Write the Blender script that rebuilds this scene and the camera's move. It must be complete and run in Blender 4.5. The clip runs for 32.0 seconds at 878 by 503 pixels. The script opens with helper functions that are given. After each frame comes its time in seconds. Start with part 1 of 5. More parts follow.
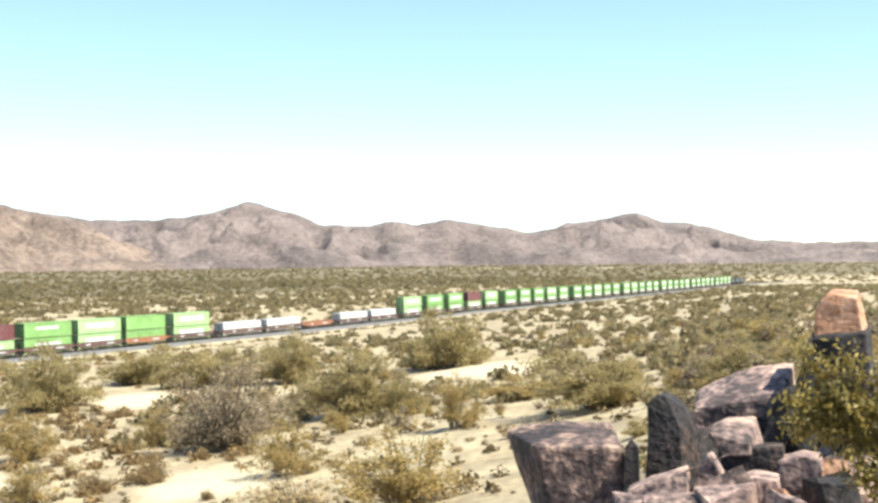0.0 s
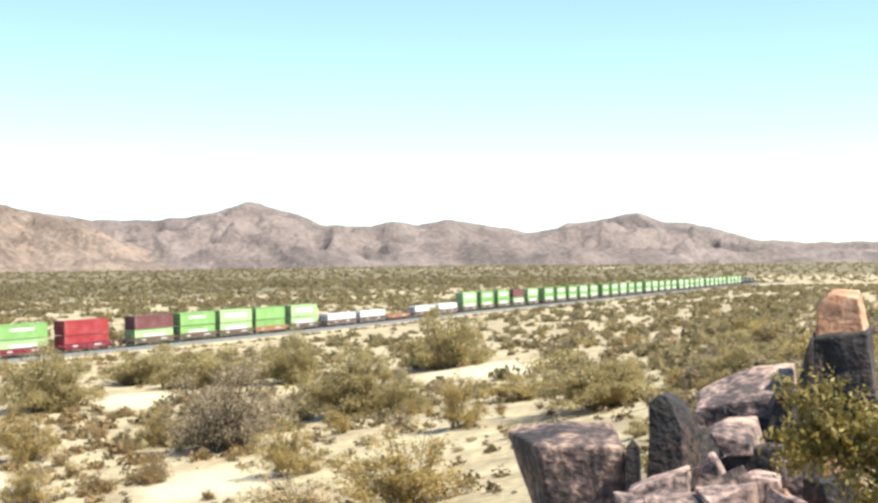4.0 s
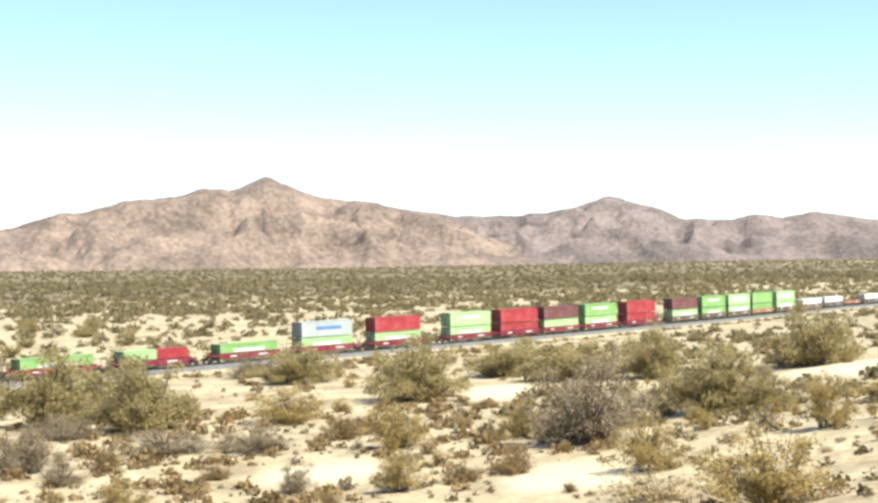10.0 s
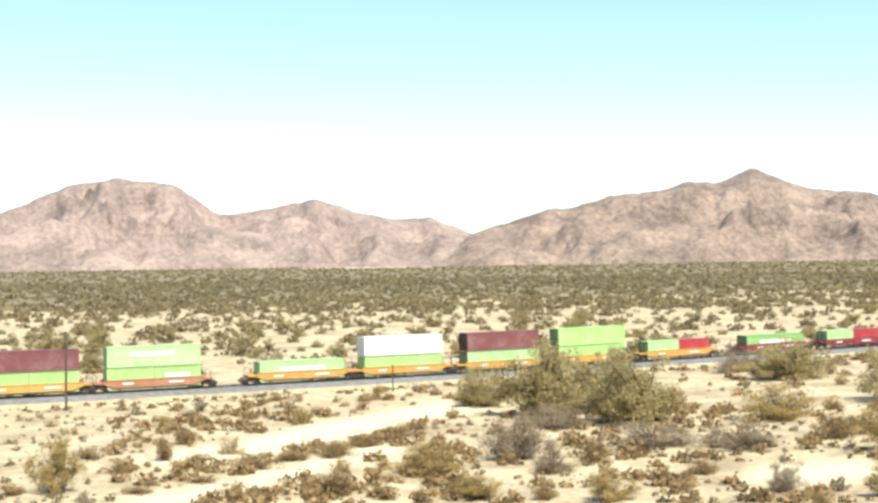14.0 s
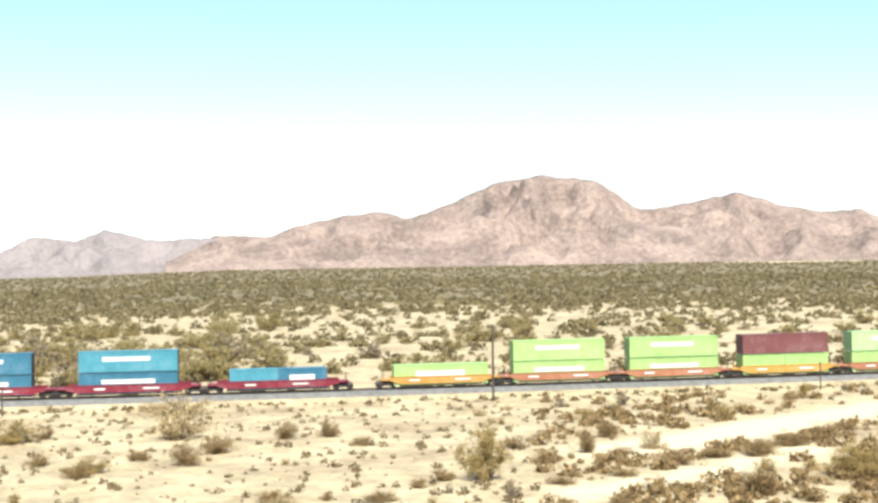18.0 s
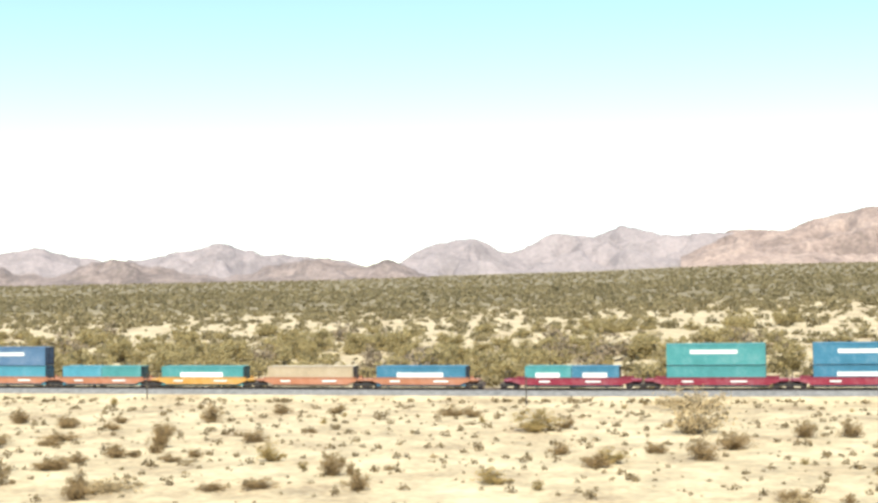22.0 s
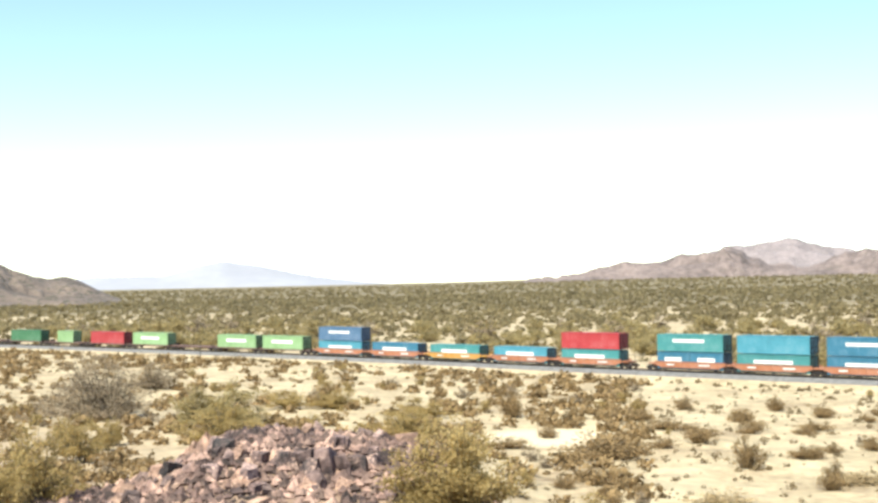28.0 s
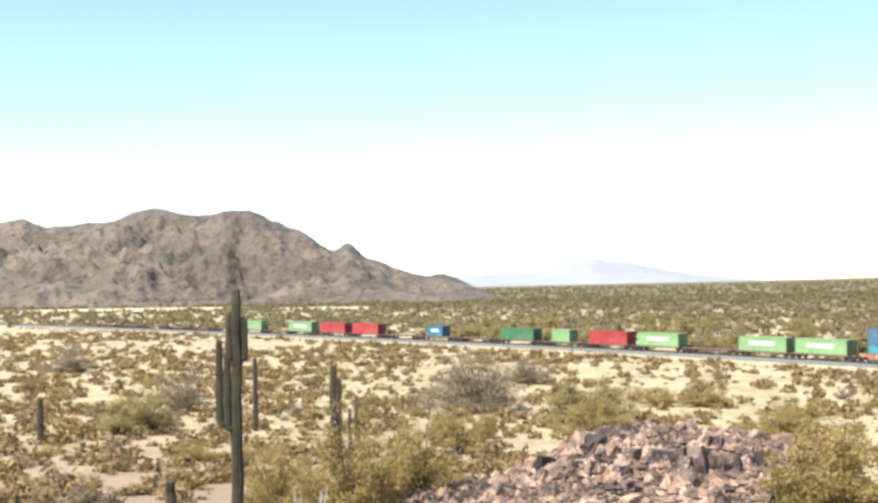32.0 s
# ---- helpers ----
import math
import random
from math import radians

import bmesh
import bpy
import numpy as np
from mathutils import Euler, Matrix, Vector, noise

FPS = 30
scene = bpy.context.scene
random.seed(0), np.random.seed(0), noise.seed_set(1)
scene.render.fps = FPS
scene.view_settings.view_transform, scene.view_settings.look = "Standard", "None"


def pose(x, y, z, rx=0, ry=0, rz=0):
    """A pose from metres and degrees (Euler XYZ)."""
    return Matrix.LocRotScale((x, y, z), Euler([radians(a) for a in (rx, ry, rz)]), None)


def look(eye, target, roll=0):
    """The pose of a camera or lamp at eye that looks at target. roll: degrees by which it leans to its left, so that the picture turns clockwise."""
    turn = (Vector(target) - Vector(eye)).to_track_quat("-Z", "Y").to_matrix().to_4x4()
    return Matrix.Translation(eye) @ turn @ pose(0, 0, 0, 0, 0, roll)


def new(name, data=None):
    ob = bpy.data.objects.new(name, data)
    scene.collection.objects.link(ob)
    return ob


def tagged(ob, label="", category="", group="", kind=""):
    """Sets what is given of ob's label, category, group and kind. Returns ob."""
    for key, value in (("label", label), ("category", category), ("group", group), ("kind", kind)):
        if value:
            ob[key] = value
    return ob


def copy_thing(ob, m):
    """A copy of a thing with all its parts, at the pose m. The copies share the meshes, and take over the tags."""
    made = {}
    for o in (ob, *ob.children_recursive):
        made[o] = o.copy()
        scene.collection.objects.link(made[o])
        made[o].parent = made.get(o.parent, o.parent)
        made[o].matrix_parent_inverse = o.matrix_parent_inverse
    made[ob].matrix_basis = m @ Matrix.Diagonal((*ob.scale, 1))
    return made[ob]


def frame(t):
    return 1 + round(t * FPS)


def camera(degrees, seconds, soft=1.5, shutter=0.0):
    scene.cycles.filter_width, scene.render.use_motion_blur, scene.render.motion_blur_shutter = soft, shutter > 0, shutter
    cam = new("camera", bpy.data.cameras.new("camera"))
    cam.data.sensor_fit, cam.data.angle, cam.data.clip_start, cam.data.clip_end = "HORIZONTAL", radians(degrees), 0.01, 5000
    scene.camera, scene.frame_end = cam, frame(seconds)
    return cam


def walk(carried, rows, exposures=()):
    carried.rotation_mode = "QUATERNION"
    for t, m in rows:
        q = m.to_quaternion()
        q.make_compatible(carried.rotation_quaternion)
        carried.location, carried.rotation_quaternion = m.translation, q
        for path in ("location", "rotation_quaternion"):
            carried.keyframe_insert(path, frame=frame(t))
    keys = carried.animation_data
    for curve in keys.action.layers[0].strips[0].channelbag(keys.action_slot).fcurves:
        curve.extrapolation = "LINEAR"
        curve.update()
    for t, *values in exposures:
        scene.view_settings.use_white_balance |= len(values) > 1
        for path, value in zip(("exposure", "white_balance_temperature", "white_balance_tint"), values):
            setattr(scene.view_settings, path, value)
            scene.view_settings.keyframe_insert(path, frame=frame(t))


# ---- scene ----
# ---------------------------------------------------------------- camera
EYE_Z = 14.5
cam = camera(34.8, 32.0, soft=2.9)
# seconds, pan (clockwise from +y), tilt, roll: a head turned on one spot
PAN = [
    (0, 0.00, 1.23, -0.74), (2.5, -0.01, 1.23, -0.74), (4.5, -0.06, 1.23, -0.74), (5, -0.36, 1.23, -0.74),
    (5.5, -1.58, 1.22, -0.75), (6, -2.40, 1.23, -0.76), (6.5, -3.90, 1.23, -0.77), (7, -5.55, 1.21, -0.77),
    (7.5, -7.06, 1.20, -0.77), (8, -8.63, 1.20, -0.77), (8.5, -9.70, 1.20, -0.77), (9, -11.40, 1.20, -0.77),
    (9.5, -12.66, 1.20, -0.77), (10, -14.69, 1.19, -0.76), (10.5, -17.57, 1.19, -0.76), (11, -19.74, 1.19, -0.75),
    (11.5, -21.06, 1.20, -0.75), (12, -22.42, 1.22, -0.76), (12.5, -24.09, 1.19, -0.75), (13, -26.88, 1.20, -0.76),
    (13.5, -30.34, 1.18, -0.77), (14, -34.35, 1.18, -0.76), (14.5, -37.17, 1.16, -0.76), (16.5, -44.81, 1.18, -0.76),
    (17, -46.61, 1.16, -0.75), (17.5, -49.03, 1.20, -0.75), (18, -51.44, 1.18, -0.75), (18.5, -52.88, 1.20, -0.75),
    (19, -54.90, 1.17, -0.75), (19.5, -57.62, 1.16, -0.75), (20, -60.61, 1.19, -0.76), (20.5, -63.98, 1.21, -0.76),
    (21, -66.83, 1.21, -0.76), (21.5, -69.75, 1.20, -0.76), (22, -72.28, 1.23, -0.75), (22.5, -74.96, 1.19, -0.75),
    (23, -77.52, 1.19, -0.75), (23.5, -79.72, 1.18, -0.75), (24, -82.15, 1.18, -0.77), (24.5, -85.02, 1.19, -0.77),
    (25, -88.06, 1.21, -0.77), (25.5, -90.38, 1.22, -0.76), (27.5, -99.94, 1.22, -0.74), (28, -102.39, 1.21, -0.74),
    (28.5, -105.03, 1.20, -0.74), (29, -107.84, 1.23, -0.74), (29.5, -109.84, 1.23, -0.75), (30, -112.07, 1.24, -0.76),
    (30.5, -113.95, 1.26, -0.77), (31, -115.63, 1.26, -0.77), (31.5, -117.16, 1.25, -0.77), (32, -117.47, 1.27, -0.78),
]


def head(pan, tilt, roll):
    a, b = radians(pan), radians(tilt)
    eye = Vector((0, 0, EYE_Z))
    return look(eye, eye + Vector((math.sin(a) * math.cos(b), math.cos(a) * math.cos(b), math.sin(b))) * 100, roll)


walk(cam, [(t, head(p, b, r)) for t, p, b, r in PAN], exposures=[(0, 1.21, 6680, 2), (32, 1.21, 6680, 2)])

# ---------------------------------------------------------------- light
SUN_AZ, SUN_EL = 115.0, 56.0
world = bpy.data.worlds.new("desert_sky")
scene.world = world
world.use_nodes = True
wn = world.node_tree
sky = wn.nodes.new("ShaderNodeTexSky")
sky.sky_type, sky.sun_disc = "NISHITA", False
sky.sun_elevation, sky.sun_rotation = radians(SUN_EL), radians(SUN_AZ)
sky.altitude, sky.air_density, sky.dust_density, sky.ozone_density = 600, 0.77, 0.08, 0.7
wn.links.new(sky.outputs[0], wn.nodes["Background"].inputs[0])
wn.nodes["Background"].inputs[1].default_value = 0.121
sun = new("sun", bpy.data.lights.new("sun", "SUN"))
sun.data.energy, sun.data.angle, sun.data.color = 5.0, radians(0.53), (1.0, 0.95, 0.86)
sa, se = radians(SUN_AZ), radians(SUN_EL)
sun.matrix_world = look(Vector((math.sin(sa) * math.cos(se), math.cos(sa) * math.cos(se), math.sin(se))) * 100, (0, 0, 0))


# ---------------------------------------------------------------- materials
REFLECT = 0.84  # one scale for the reflectance of all the surfaces below


def stuff_material(name, low, high, scale, rough=0.9, metal=0.0, bump=0.3, fine=8.0, third=None, island=0.0, per_object=0.0, spread=(0.35, 0.65), through_light=0.0, blend=0.4):
    """Two colours mixed by noise at two scales, with relief; optional change from piece to piece."""
    low, high = (tuple(c * REFLECT for c in v) for v in (low, high))
    third = tuple(c * REFLECT for c in third) if third else None
    m = bpy.data.materials.new(name)
    m.use_nodes = True
    n, l = m.node_tree.nodes, m.node_tree.links
    bsdf = n["Principled BSDF"]
    bsdf.inputs["Roughness"].default_value, bsdf.inputs["Metallic"].default_value = rough, metal
    co = n.new("ShaderNodeNewGeometry") if per_object == 0 else n.new("ShaderNodeTexCoord")
    where = co.outputs["Position"] if per_object == 0 else co.outputs["Object"]
    big, small = n.new("ShaderNodeTexNoise"), n.new("ShaderNodeTexNoise")
    for tex, s in ((big, scale), (small, scale * fine)):
        tex.inputs["Scale"].default_value, tex.inputs["Detail"].default_value = s, 4
        l.new(where, tex.inputs["Vector"])
    mean = n.new("ShaderNodeMix")
    mean.inputs["Factor"].default_value = blend
    l.new(big.outputs["Fac"], mean.inputs["A"]), l.new(small.outputs["Fac"], mean.inputs["B"])
    ramp = n.new("ShaderNodeValToRGB")
    ramp.color_ramp.elements[0].position, ramp.color_ramp.elements[1].position = spread
    ramp.color_ramp.elements[0].color, ramp.color_ramp.elements[1].color = (*low, 1), (*high, 1)
    if third:
        e = ramp.color_ramp.elements.new(0.5 * (spread[0] + spread[1]))
        e.color = (*third, 1)
    l.new(mean.outputs["Result"], ramp.inputs["Fac"])
    colour = ramp.outputs["Color"]
    amount = island or per_object
    if amount:
        hsv, mapr = n.new("ShaderNodeHueSaturation"), n.new("ShaderNodeMapRange")
        source = n.new("ShaderNodeNewGeometry").outputs["Random Per Island"] if island else n.new("ShaderNodeObjectInfo").outputs["Random"]
        mapr.inputs["To Min"].default_value, mapr.inputs["To Max"].default_value = 1 - amount, 1 + amount
        l.new(source, mapr.inputs["Value"]), l.new(mapr.outputs["Result"], hsv.inputs["Value"])
        l.new(colour, hsv.inputs["Color"])
        colour = hsv.outputs["Color"]
    l.new(colour, bsdf.inputs["Base Color"])
    if bump:
        b = n.new("ShaderNodeBump")
        b.inputs["Strength"].default_value, b.inputs["Distance"].default_value = bump, 0.5 / scale / fine
        l.new(small.outputs["Fac"], b.inputs["Height"]), l.new(b.outputs["Normal"], bsdf.inputs["Normal"])
    if through_light:
        thin, both = n.new("ShaderNodeBsdfTranslucent"), n.new("ShaderNodeMixShader")
        both.inputs[0].default_value = through_light
        l.new(colour, thin.inputs["Color"]), l.new(bsdf.outputs[0], both.inputs[1]), l.new(thin.outputs[0], both.inputs[2])
        l.new(both.outputs[0], n["Material Output"].inputs["Surface"])
    return m


def paint(name, rgb, rough=0.5, metal=0.0, fade=0.18):
    """Weathered vehicle paint: chalky fading and dust, a little different on each thing."""
    pale = tuple(c + (0.75 - c) * fade * 0.5 for c in rgb)
    dark = tuple(c * (1 - fade) for c in rgb)
    return stuff_material(name, dark, pale, 0.6, rough, metal, 0.05, 6.0, rgb, per_object=0.08)


def ground_material():
    """Pale sand with darker crust, and plant litter where the scrub covers the plain."""
    m = stuff_material("pale_desert_sand", (0.245, 0.177, 0.104), (0.47, 0.388, 0.25), 0.11, 0.95, 0, 0.5, 14, (0.395, 0.314, 0.195), spread=(0.34, 0.62))
    n, l = m.node_tree.nodes, m.node_tree.links
    bsdf = n["Principled BSDF"]
    sand = bsdf.inputs["Base Color"].links[0].from_socket
    where = n.new("ShaderNodeNewGeometry")
    mottle = n.new("ShaderNodeTexNoise")
    mottle.inputs["Scale"].default_value, mottle.inputs["Detail"].default_value = 0.045, 6
    l.new(where.outputs["Position"], mottle.inputs["Vector"])
    litter = n.new("ShaderNodeValToRGB")
    litter.color_ramp.elements[0].position, litter.color_ramp.elements[1].position = 0.35, 0.7
    litter.color_ramp.elements[0].color, litter.color_ramp.elements[1].color = (0.122, 0.096, 0.052, 1), (0.166, 0.131, 0.072, 1)
    l.new(mottle.outputs["Fac"], litter.inputs["Fac"])
    cover = n.new("ShaderNodeAttribute")
    cover.attribute_name = "cover"
    edge, clamp = n.new("ShaderNodeMath"), n.new("ShaderNodeMapRange")
    edge.operation = "ADD"
    l.new(cover.outputs["Fac"], edge.inputs[0]), l.new(mottle.outputs["Fac"], edge.inputs[1])
    clamp.inputs["From Min"].default_value, clamp.inputs["From Max"].default_value = 0.85, 1.05
    l.new(edge.outputs[0], clamp.inputs["Value"])
    mix = n.new("ShaderNodeMix")
    mix.data_type = "RGBA"
    l.new(clamp.outputs["Result"], mix.inputs["Factor"]), l.new(sand, mix.inputs["A"]), l.new(litter.outputs["Color"], mix.inputs["B"])
    # thin crust, rills and pebbly patches a metre or two across
    crust, level, hsv = n.new("ShaderNodeTexNoise"), n.new("ShaderNodeMapRange"), n.new("ShaderNodeHueSaturation")
    crust.inputs["Scale"].default_value, crust.inputs["Detail"].default_value, crust.inputs["Roughness"].default_value = 0.35, 7, 0.62
    level.inputs["From Min"].default_value, level.inputs["From Max"].default_value = 0.35, 0.62
    level.inputs["To Min"].default_value, level.inputs["To Max"].default_value = 0.74, 1.12
    l.new(where.outputs["Position"], crust.inputs["Vector"]), l.new(crust.outputs["Fac"], level.inputs["Value"])
    l.new(level.outputs["Result"], hsv.inputs["Value"]), l.new(sand, hsv.inputs["Color"]), l.new(hsv.outputs["Color"], mix.inputs["A"])
    rust = n.new("ShaderNodeAttribute")
    rust.attribute_name = "rust"
    red = n.new("ShaderNodeMix")
    red.data_type = "RGBA"
    red.inputs["B"].default_value = (0.20, 0.132, 0.095, 1)
    wash, pale = n.new("ShaderNodeAttribute"), n.new("ShaderNodeMix")
    wash.attribute_name, pale.data_type = "wash", "RGBA"
    pale.inputs["B"].default_value = (0.47, 0.395, 0.272, 1)
    l.new(wash.outputs["Fac"], pale.inputs["Factor"]), l.new(mix.outputs["Result"], pale.inputs["A"])
    l.new(rust.outputs["Fac"], red.inputs["Factor"]), l.new(pale.outputs["Result"], red.inputs["A"])
    l.new(red.outputs["Result"], bsdf.inputs["Base Color"])
    return m


def mountain_material(name, low, high, third, dots, dot_size, amount):
    """Rock and scree with small dark shrubs scattered over it."""
    m = stuff_material(name, low, high, 0.009, 0.95, 0, 0.9, 9, third, spread=(0.38, 0.62), blend=0.45)
    n, l = m.node_tree.nodes, m.node_tree.links
    bsdf = n["Principled BSDF"]
    rock = bsdf.inputs["Base Color"].links[0].from_socket
    where, tex, ramp, mix = n.new("ShaderNodeNewGeometry"), n.new("ShaderNodeTexNoise"), n.new("ShaderNodeMapRange"), n.new("ShaderNodeMix")
    tex.inputs["Scale"].default_value, tex.inputs["Detail"].default_value = 1 / dot_size, 2
    ramp.inputs["From Min"].default_value, ramp.inputs["From Max"].default_value = 0.56, 0.64
    ramp.inputs["To Max"].default_value = amount
    mix.data_type = "RGBA"
    mix.inputs["B"].default_value = (*dots, 1)
    l.new(where.outputs["Position"], tex.inputs["Vector"]), l.new(tex.outputs["Fac"], ramp.inputs["Value"])
    l.new(ramp.outputs["Result"], mix.inputs["Factor"]), l.new(rock, mix.inputs["A"]), l.new(mix.outputs["Result"], bsdf.inputs["Base Color"])
    return m


SAND = ground_material()
BALLAST = stuff_material("grey_ballast", (0.10, 0.097, 0.097), (0.19, 0.184, 0.184), 1.2, 0.95, 0, 0.8, 5)
STEEL = stuff_material("rail_steel", (0.10, 0.07, 0.06), (0.22, 0.17, 0.14), 2.0, 0.55, 0.6, 0.1)
TIE = stuff_material("tarred_timber", (0.05, 0.04, 0.035), (0.13, 0.10, 0.08), 1.5, 0.9, 0, 0.4)
CREOSOTE = stuff_material("creosote_leaves", (0.32, 0.233, 0.085), (0.58, 0.428, 0.178), 0.7, 0.75, 0, 0.0, 4, island=0.10, through_light=0.55)
MESQUITE = stuff_material("palo_verde_leaves", (0.30, 0.238, 0.108), (0.555, 0.445, 0.212), 0.6, 0.75, 0, 0.0, 4, island=0.10, through_light=0.55)
GREYBUSH = stuff_material("grey_twigs", (0.23, 0.178, 0.118), (0.43, 0.335, 0.222), 0.8, 0.85, 0, 0.0, 4, island=0.10, through_light=0.45)
STRAW = stuff_material("straw_twigs", (0.34, 0.25, 0.13), (0.60, 0.46, 0.26), 0.9, 0.85, 0, 0.0, 4, island=0.15, through_light=0.35)
DRYBUSH = stuff_material("dry_shrub", (0.20, 0.135, 0.062), (0.41, 0.278, 0.13), 0.9, 0.85, 0, 0.0, 4, island=0.25, through_light=0.4)
SCRUB = stuff_material("far_scrub", (0.205, 0.163, 0.083), (0.355, 0.284, 0.146), 0.05, 0.8, 0, 0.0, 9, island=0.07, through_light=0.55)
TUFT = stuff_material("dry_tufts", (0.115, 0.08, 0.037), (0.25, 0.175, 0.083), 0.9, 0.85, 0, 0.0, 4, island=0.15, through_light=0.28)
STEM = stuff_material("grey_bark", (0.08, 0.065, 0.045), (0.18, 0.145, 0.10), 3.0, 0.9, 0, 0.3)
CACTUS = stuff_material("saguaro_skin", (0.03, 0.025, 0.014), (0.085, 0.066, 0.038), 1.5, 0.7, 0, 0.3)
ROCK = stuff_material("varnished_boulder", (0.014, 0.011, 0.011), (0.11, 0.068, 0.056), 1.8, 0.8, 0, 0.9, 9, (0.032, 0.024, 0.024), per_object=0.2, spread=(0.42, 0.60))
ROCK_PALE = stuff_material("lichen_boulder", (0.06, 0.042, 0.042), (0.62, 0.43, 0.34), 1.7, 0.85, 0, 0.8, 9, (0.29, 0.195, 0.172), per_object=0.2, spread=(0.42, 0.60))
ROCK_MID = stuff_material("reddish_varnished_boulder", (0.028, 0.02, 0.02), (0.42, 0.28, 0.215), 1.7, 0.8, 0, 0.9, 9, (0.125, 0.08, 0.07), per_object=0.2, spread=(0.42, 0.60))
ROCK_ORANGE = stuff_material("rusty_boulder", (0.17, 0.08, 0.05), (0.72, 0.50, 0.37), 4.0, 0.85, 0, 0.6, 6, (0.55, 0.28, 0.16), per_object=0.1)
RUBBLE = stuff_material("mauve_rubble", (0.03, 0.02, 0.02), (0.36, 0.25, 0.21), 0.9, 0.9, 0, 0.6, 5, (0.15, 0.098, 0.088), per_object=0.45)
RUBBLE_SANDY = stuff_material("sandy_orange_rubble", (0.10, 0.06, 0.05), (0.53, 0.36, 0.27), 0.9, 0.9, 0, 0.6, 5, (0.33, 0.205, 0.148), per_object=0.3)
RUBBLE_STUFF = stuff_material("red_brown_gravel", (0.03, 0.02, 0.02), (0.42, 0.275, 0.215), 0.9, 0.9, 0, 0.6, 5, (0.14, 0.086, 0.07), island=0.7)
MOUNTAIN = mountain_material("tan_mountain", (0.115, 0.082, 0.068), (0.30, 0.218, 0.172), (0.205, 0.148, 0.12), (0.085, 0.07, 0.055), 12.0, 0.42)
MOUNTAIN_GREY = mountain_material("mauve_mountain", (0.105, 0.081, 0.077), (0.245, 0.19, 0.175), (0.175, 0.135, 0.125), (0.085, 0.072, 0.064), 13.0, 0.40)
MOUNTAIN_PINK = mountain_material("pinkish_mountain", (0.145, 0.106, 0.094), (0.325, 0.243, 0.207), (0.235, 0.172, 0.15), (0.115, 0.09, 0.073), 13.0, 0.34)
# distance haze is mixed into these pale, low-contrast rock colours
MOUNTAIN_HAZED = mountain_material("haze_coloured_mountain", (0.18, 0.153, 0.157), (0.27, 0.226, 0.228), (0.225, 0.19, 0.193), (0.18, 0.16, 0.16), 22.0, 0.3)
# almost flat blue-grey: the haze of the far valley as surface colour
MOUNTAIN_BLUE_HAZE = stuff_material("blue_haze_far_mountain", (0.27, 0.275, 0.315), (0.315, 0.32, 0.355), 0.004, 1.0, 0, 0.1, 6)
MOUNTAIN_DARK = mountain_material("dark_hill", (0.086, 0.067, 0.056), (0.175, 0.133, 0.107), (0.125, 0.096, 0.08), (0.04, 0.04, 0.025), 6.0, 0.9)
NEAR_LEAVES = stuff_material("yellow_green_leaves", (0.10, 0.085, 0.022), (0.46, 0.35, 0.10), 9.0, 0.6, 0, 0.0, 3, island=0.3, through_light=0.4)
BLEACHED = stuff_material("bleached_wood", (0.28, 0.25, 0.20), (0.46, 0.42, 0.35), 3.0, 0.9, 0, 0.3)
POLE = stuff_material("creosoted_pole", (0.04, 0.03, 0.025), (0.10, 0.08, 0.06), 2.0, 0.9, 0, 0.3)

LIME = paint("lime_green_paint", (0.23, 0.41, 0.13))
LIME3 = paint("yellow_green_paint", (0.36, 0.54, 0.19))
LIME2 = paint("pale_green_paint", (0.37, 0.55, 0.25))
MID_GREEN = paint("mid_green_paint", (0.24, 0.38, 0.18))
DEEP_GREEN = paint("deep_green_paint", (0.05, 0.16, 0.075))
BROWN = paint("brown_red_paint", (0.17, 0.055, 0.055))
RED = paint("red_paint", (0.37, 0.034, 0.04))
BLUE = paint("blue_paint", (0.036, 0.155, 0.245))
SKYBLUE = paint("light_blue_paint", (0.062, 0.25, 0.33))
NAVY = paint("steel_blue_paint", (0.07, 0.14, 0.24))
TEAL = paint("teal_paint", (0.055, 0.235, 0.24))
TAN = paint("tan_paint", (0.38, 0.30, 0.20))
WHITE = paint("white_paint", (0.78, 0.77, 0.74))
GREY = paint("grey_paint", (0.42, 0.45, 0.44))
MARK = paint("white_lettering", (0.70, 0.71, 0.69), fade=0.12)
MARK_BLUE = paint("blue_lettering", (0.10, 0.20, 0.45), fade=0.05)
CAR_ORANGE = paint("orange_car_paint", (0.37, 0.15, 0.078))
CAR_YELLOW = paint("yellow_car_paint", (0.52, 0.27, 0.06))
CAR_MAROON = paint("maroon_car_paint", (0.21, 0.013, 0.032))
DARK = paint("dark_grey_paint", (0.07, 0.075, 0.08))
CAR_BROWN = paint("brown_car_paint", (0.14, 0.075, 0.06))
IRON = stuff_material("black_iron", (0.02, 0.018, 0.017), (0.06, 0.05, 0.045), 2.0, 0.7, 0.4, 0.2)


# ---------------------------------------------------------------- mesh helpers
def part(name, bm, material, parent=None, label=""):
    me = bpy.data.meshes.new(name)
    bm.to_mesh(me)
    bm.free()
    me.materials.append(material)
    ob = new(name, me)
    ob.parent = parent
    return tagged(ob, label)


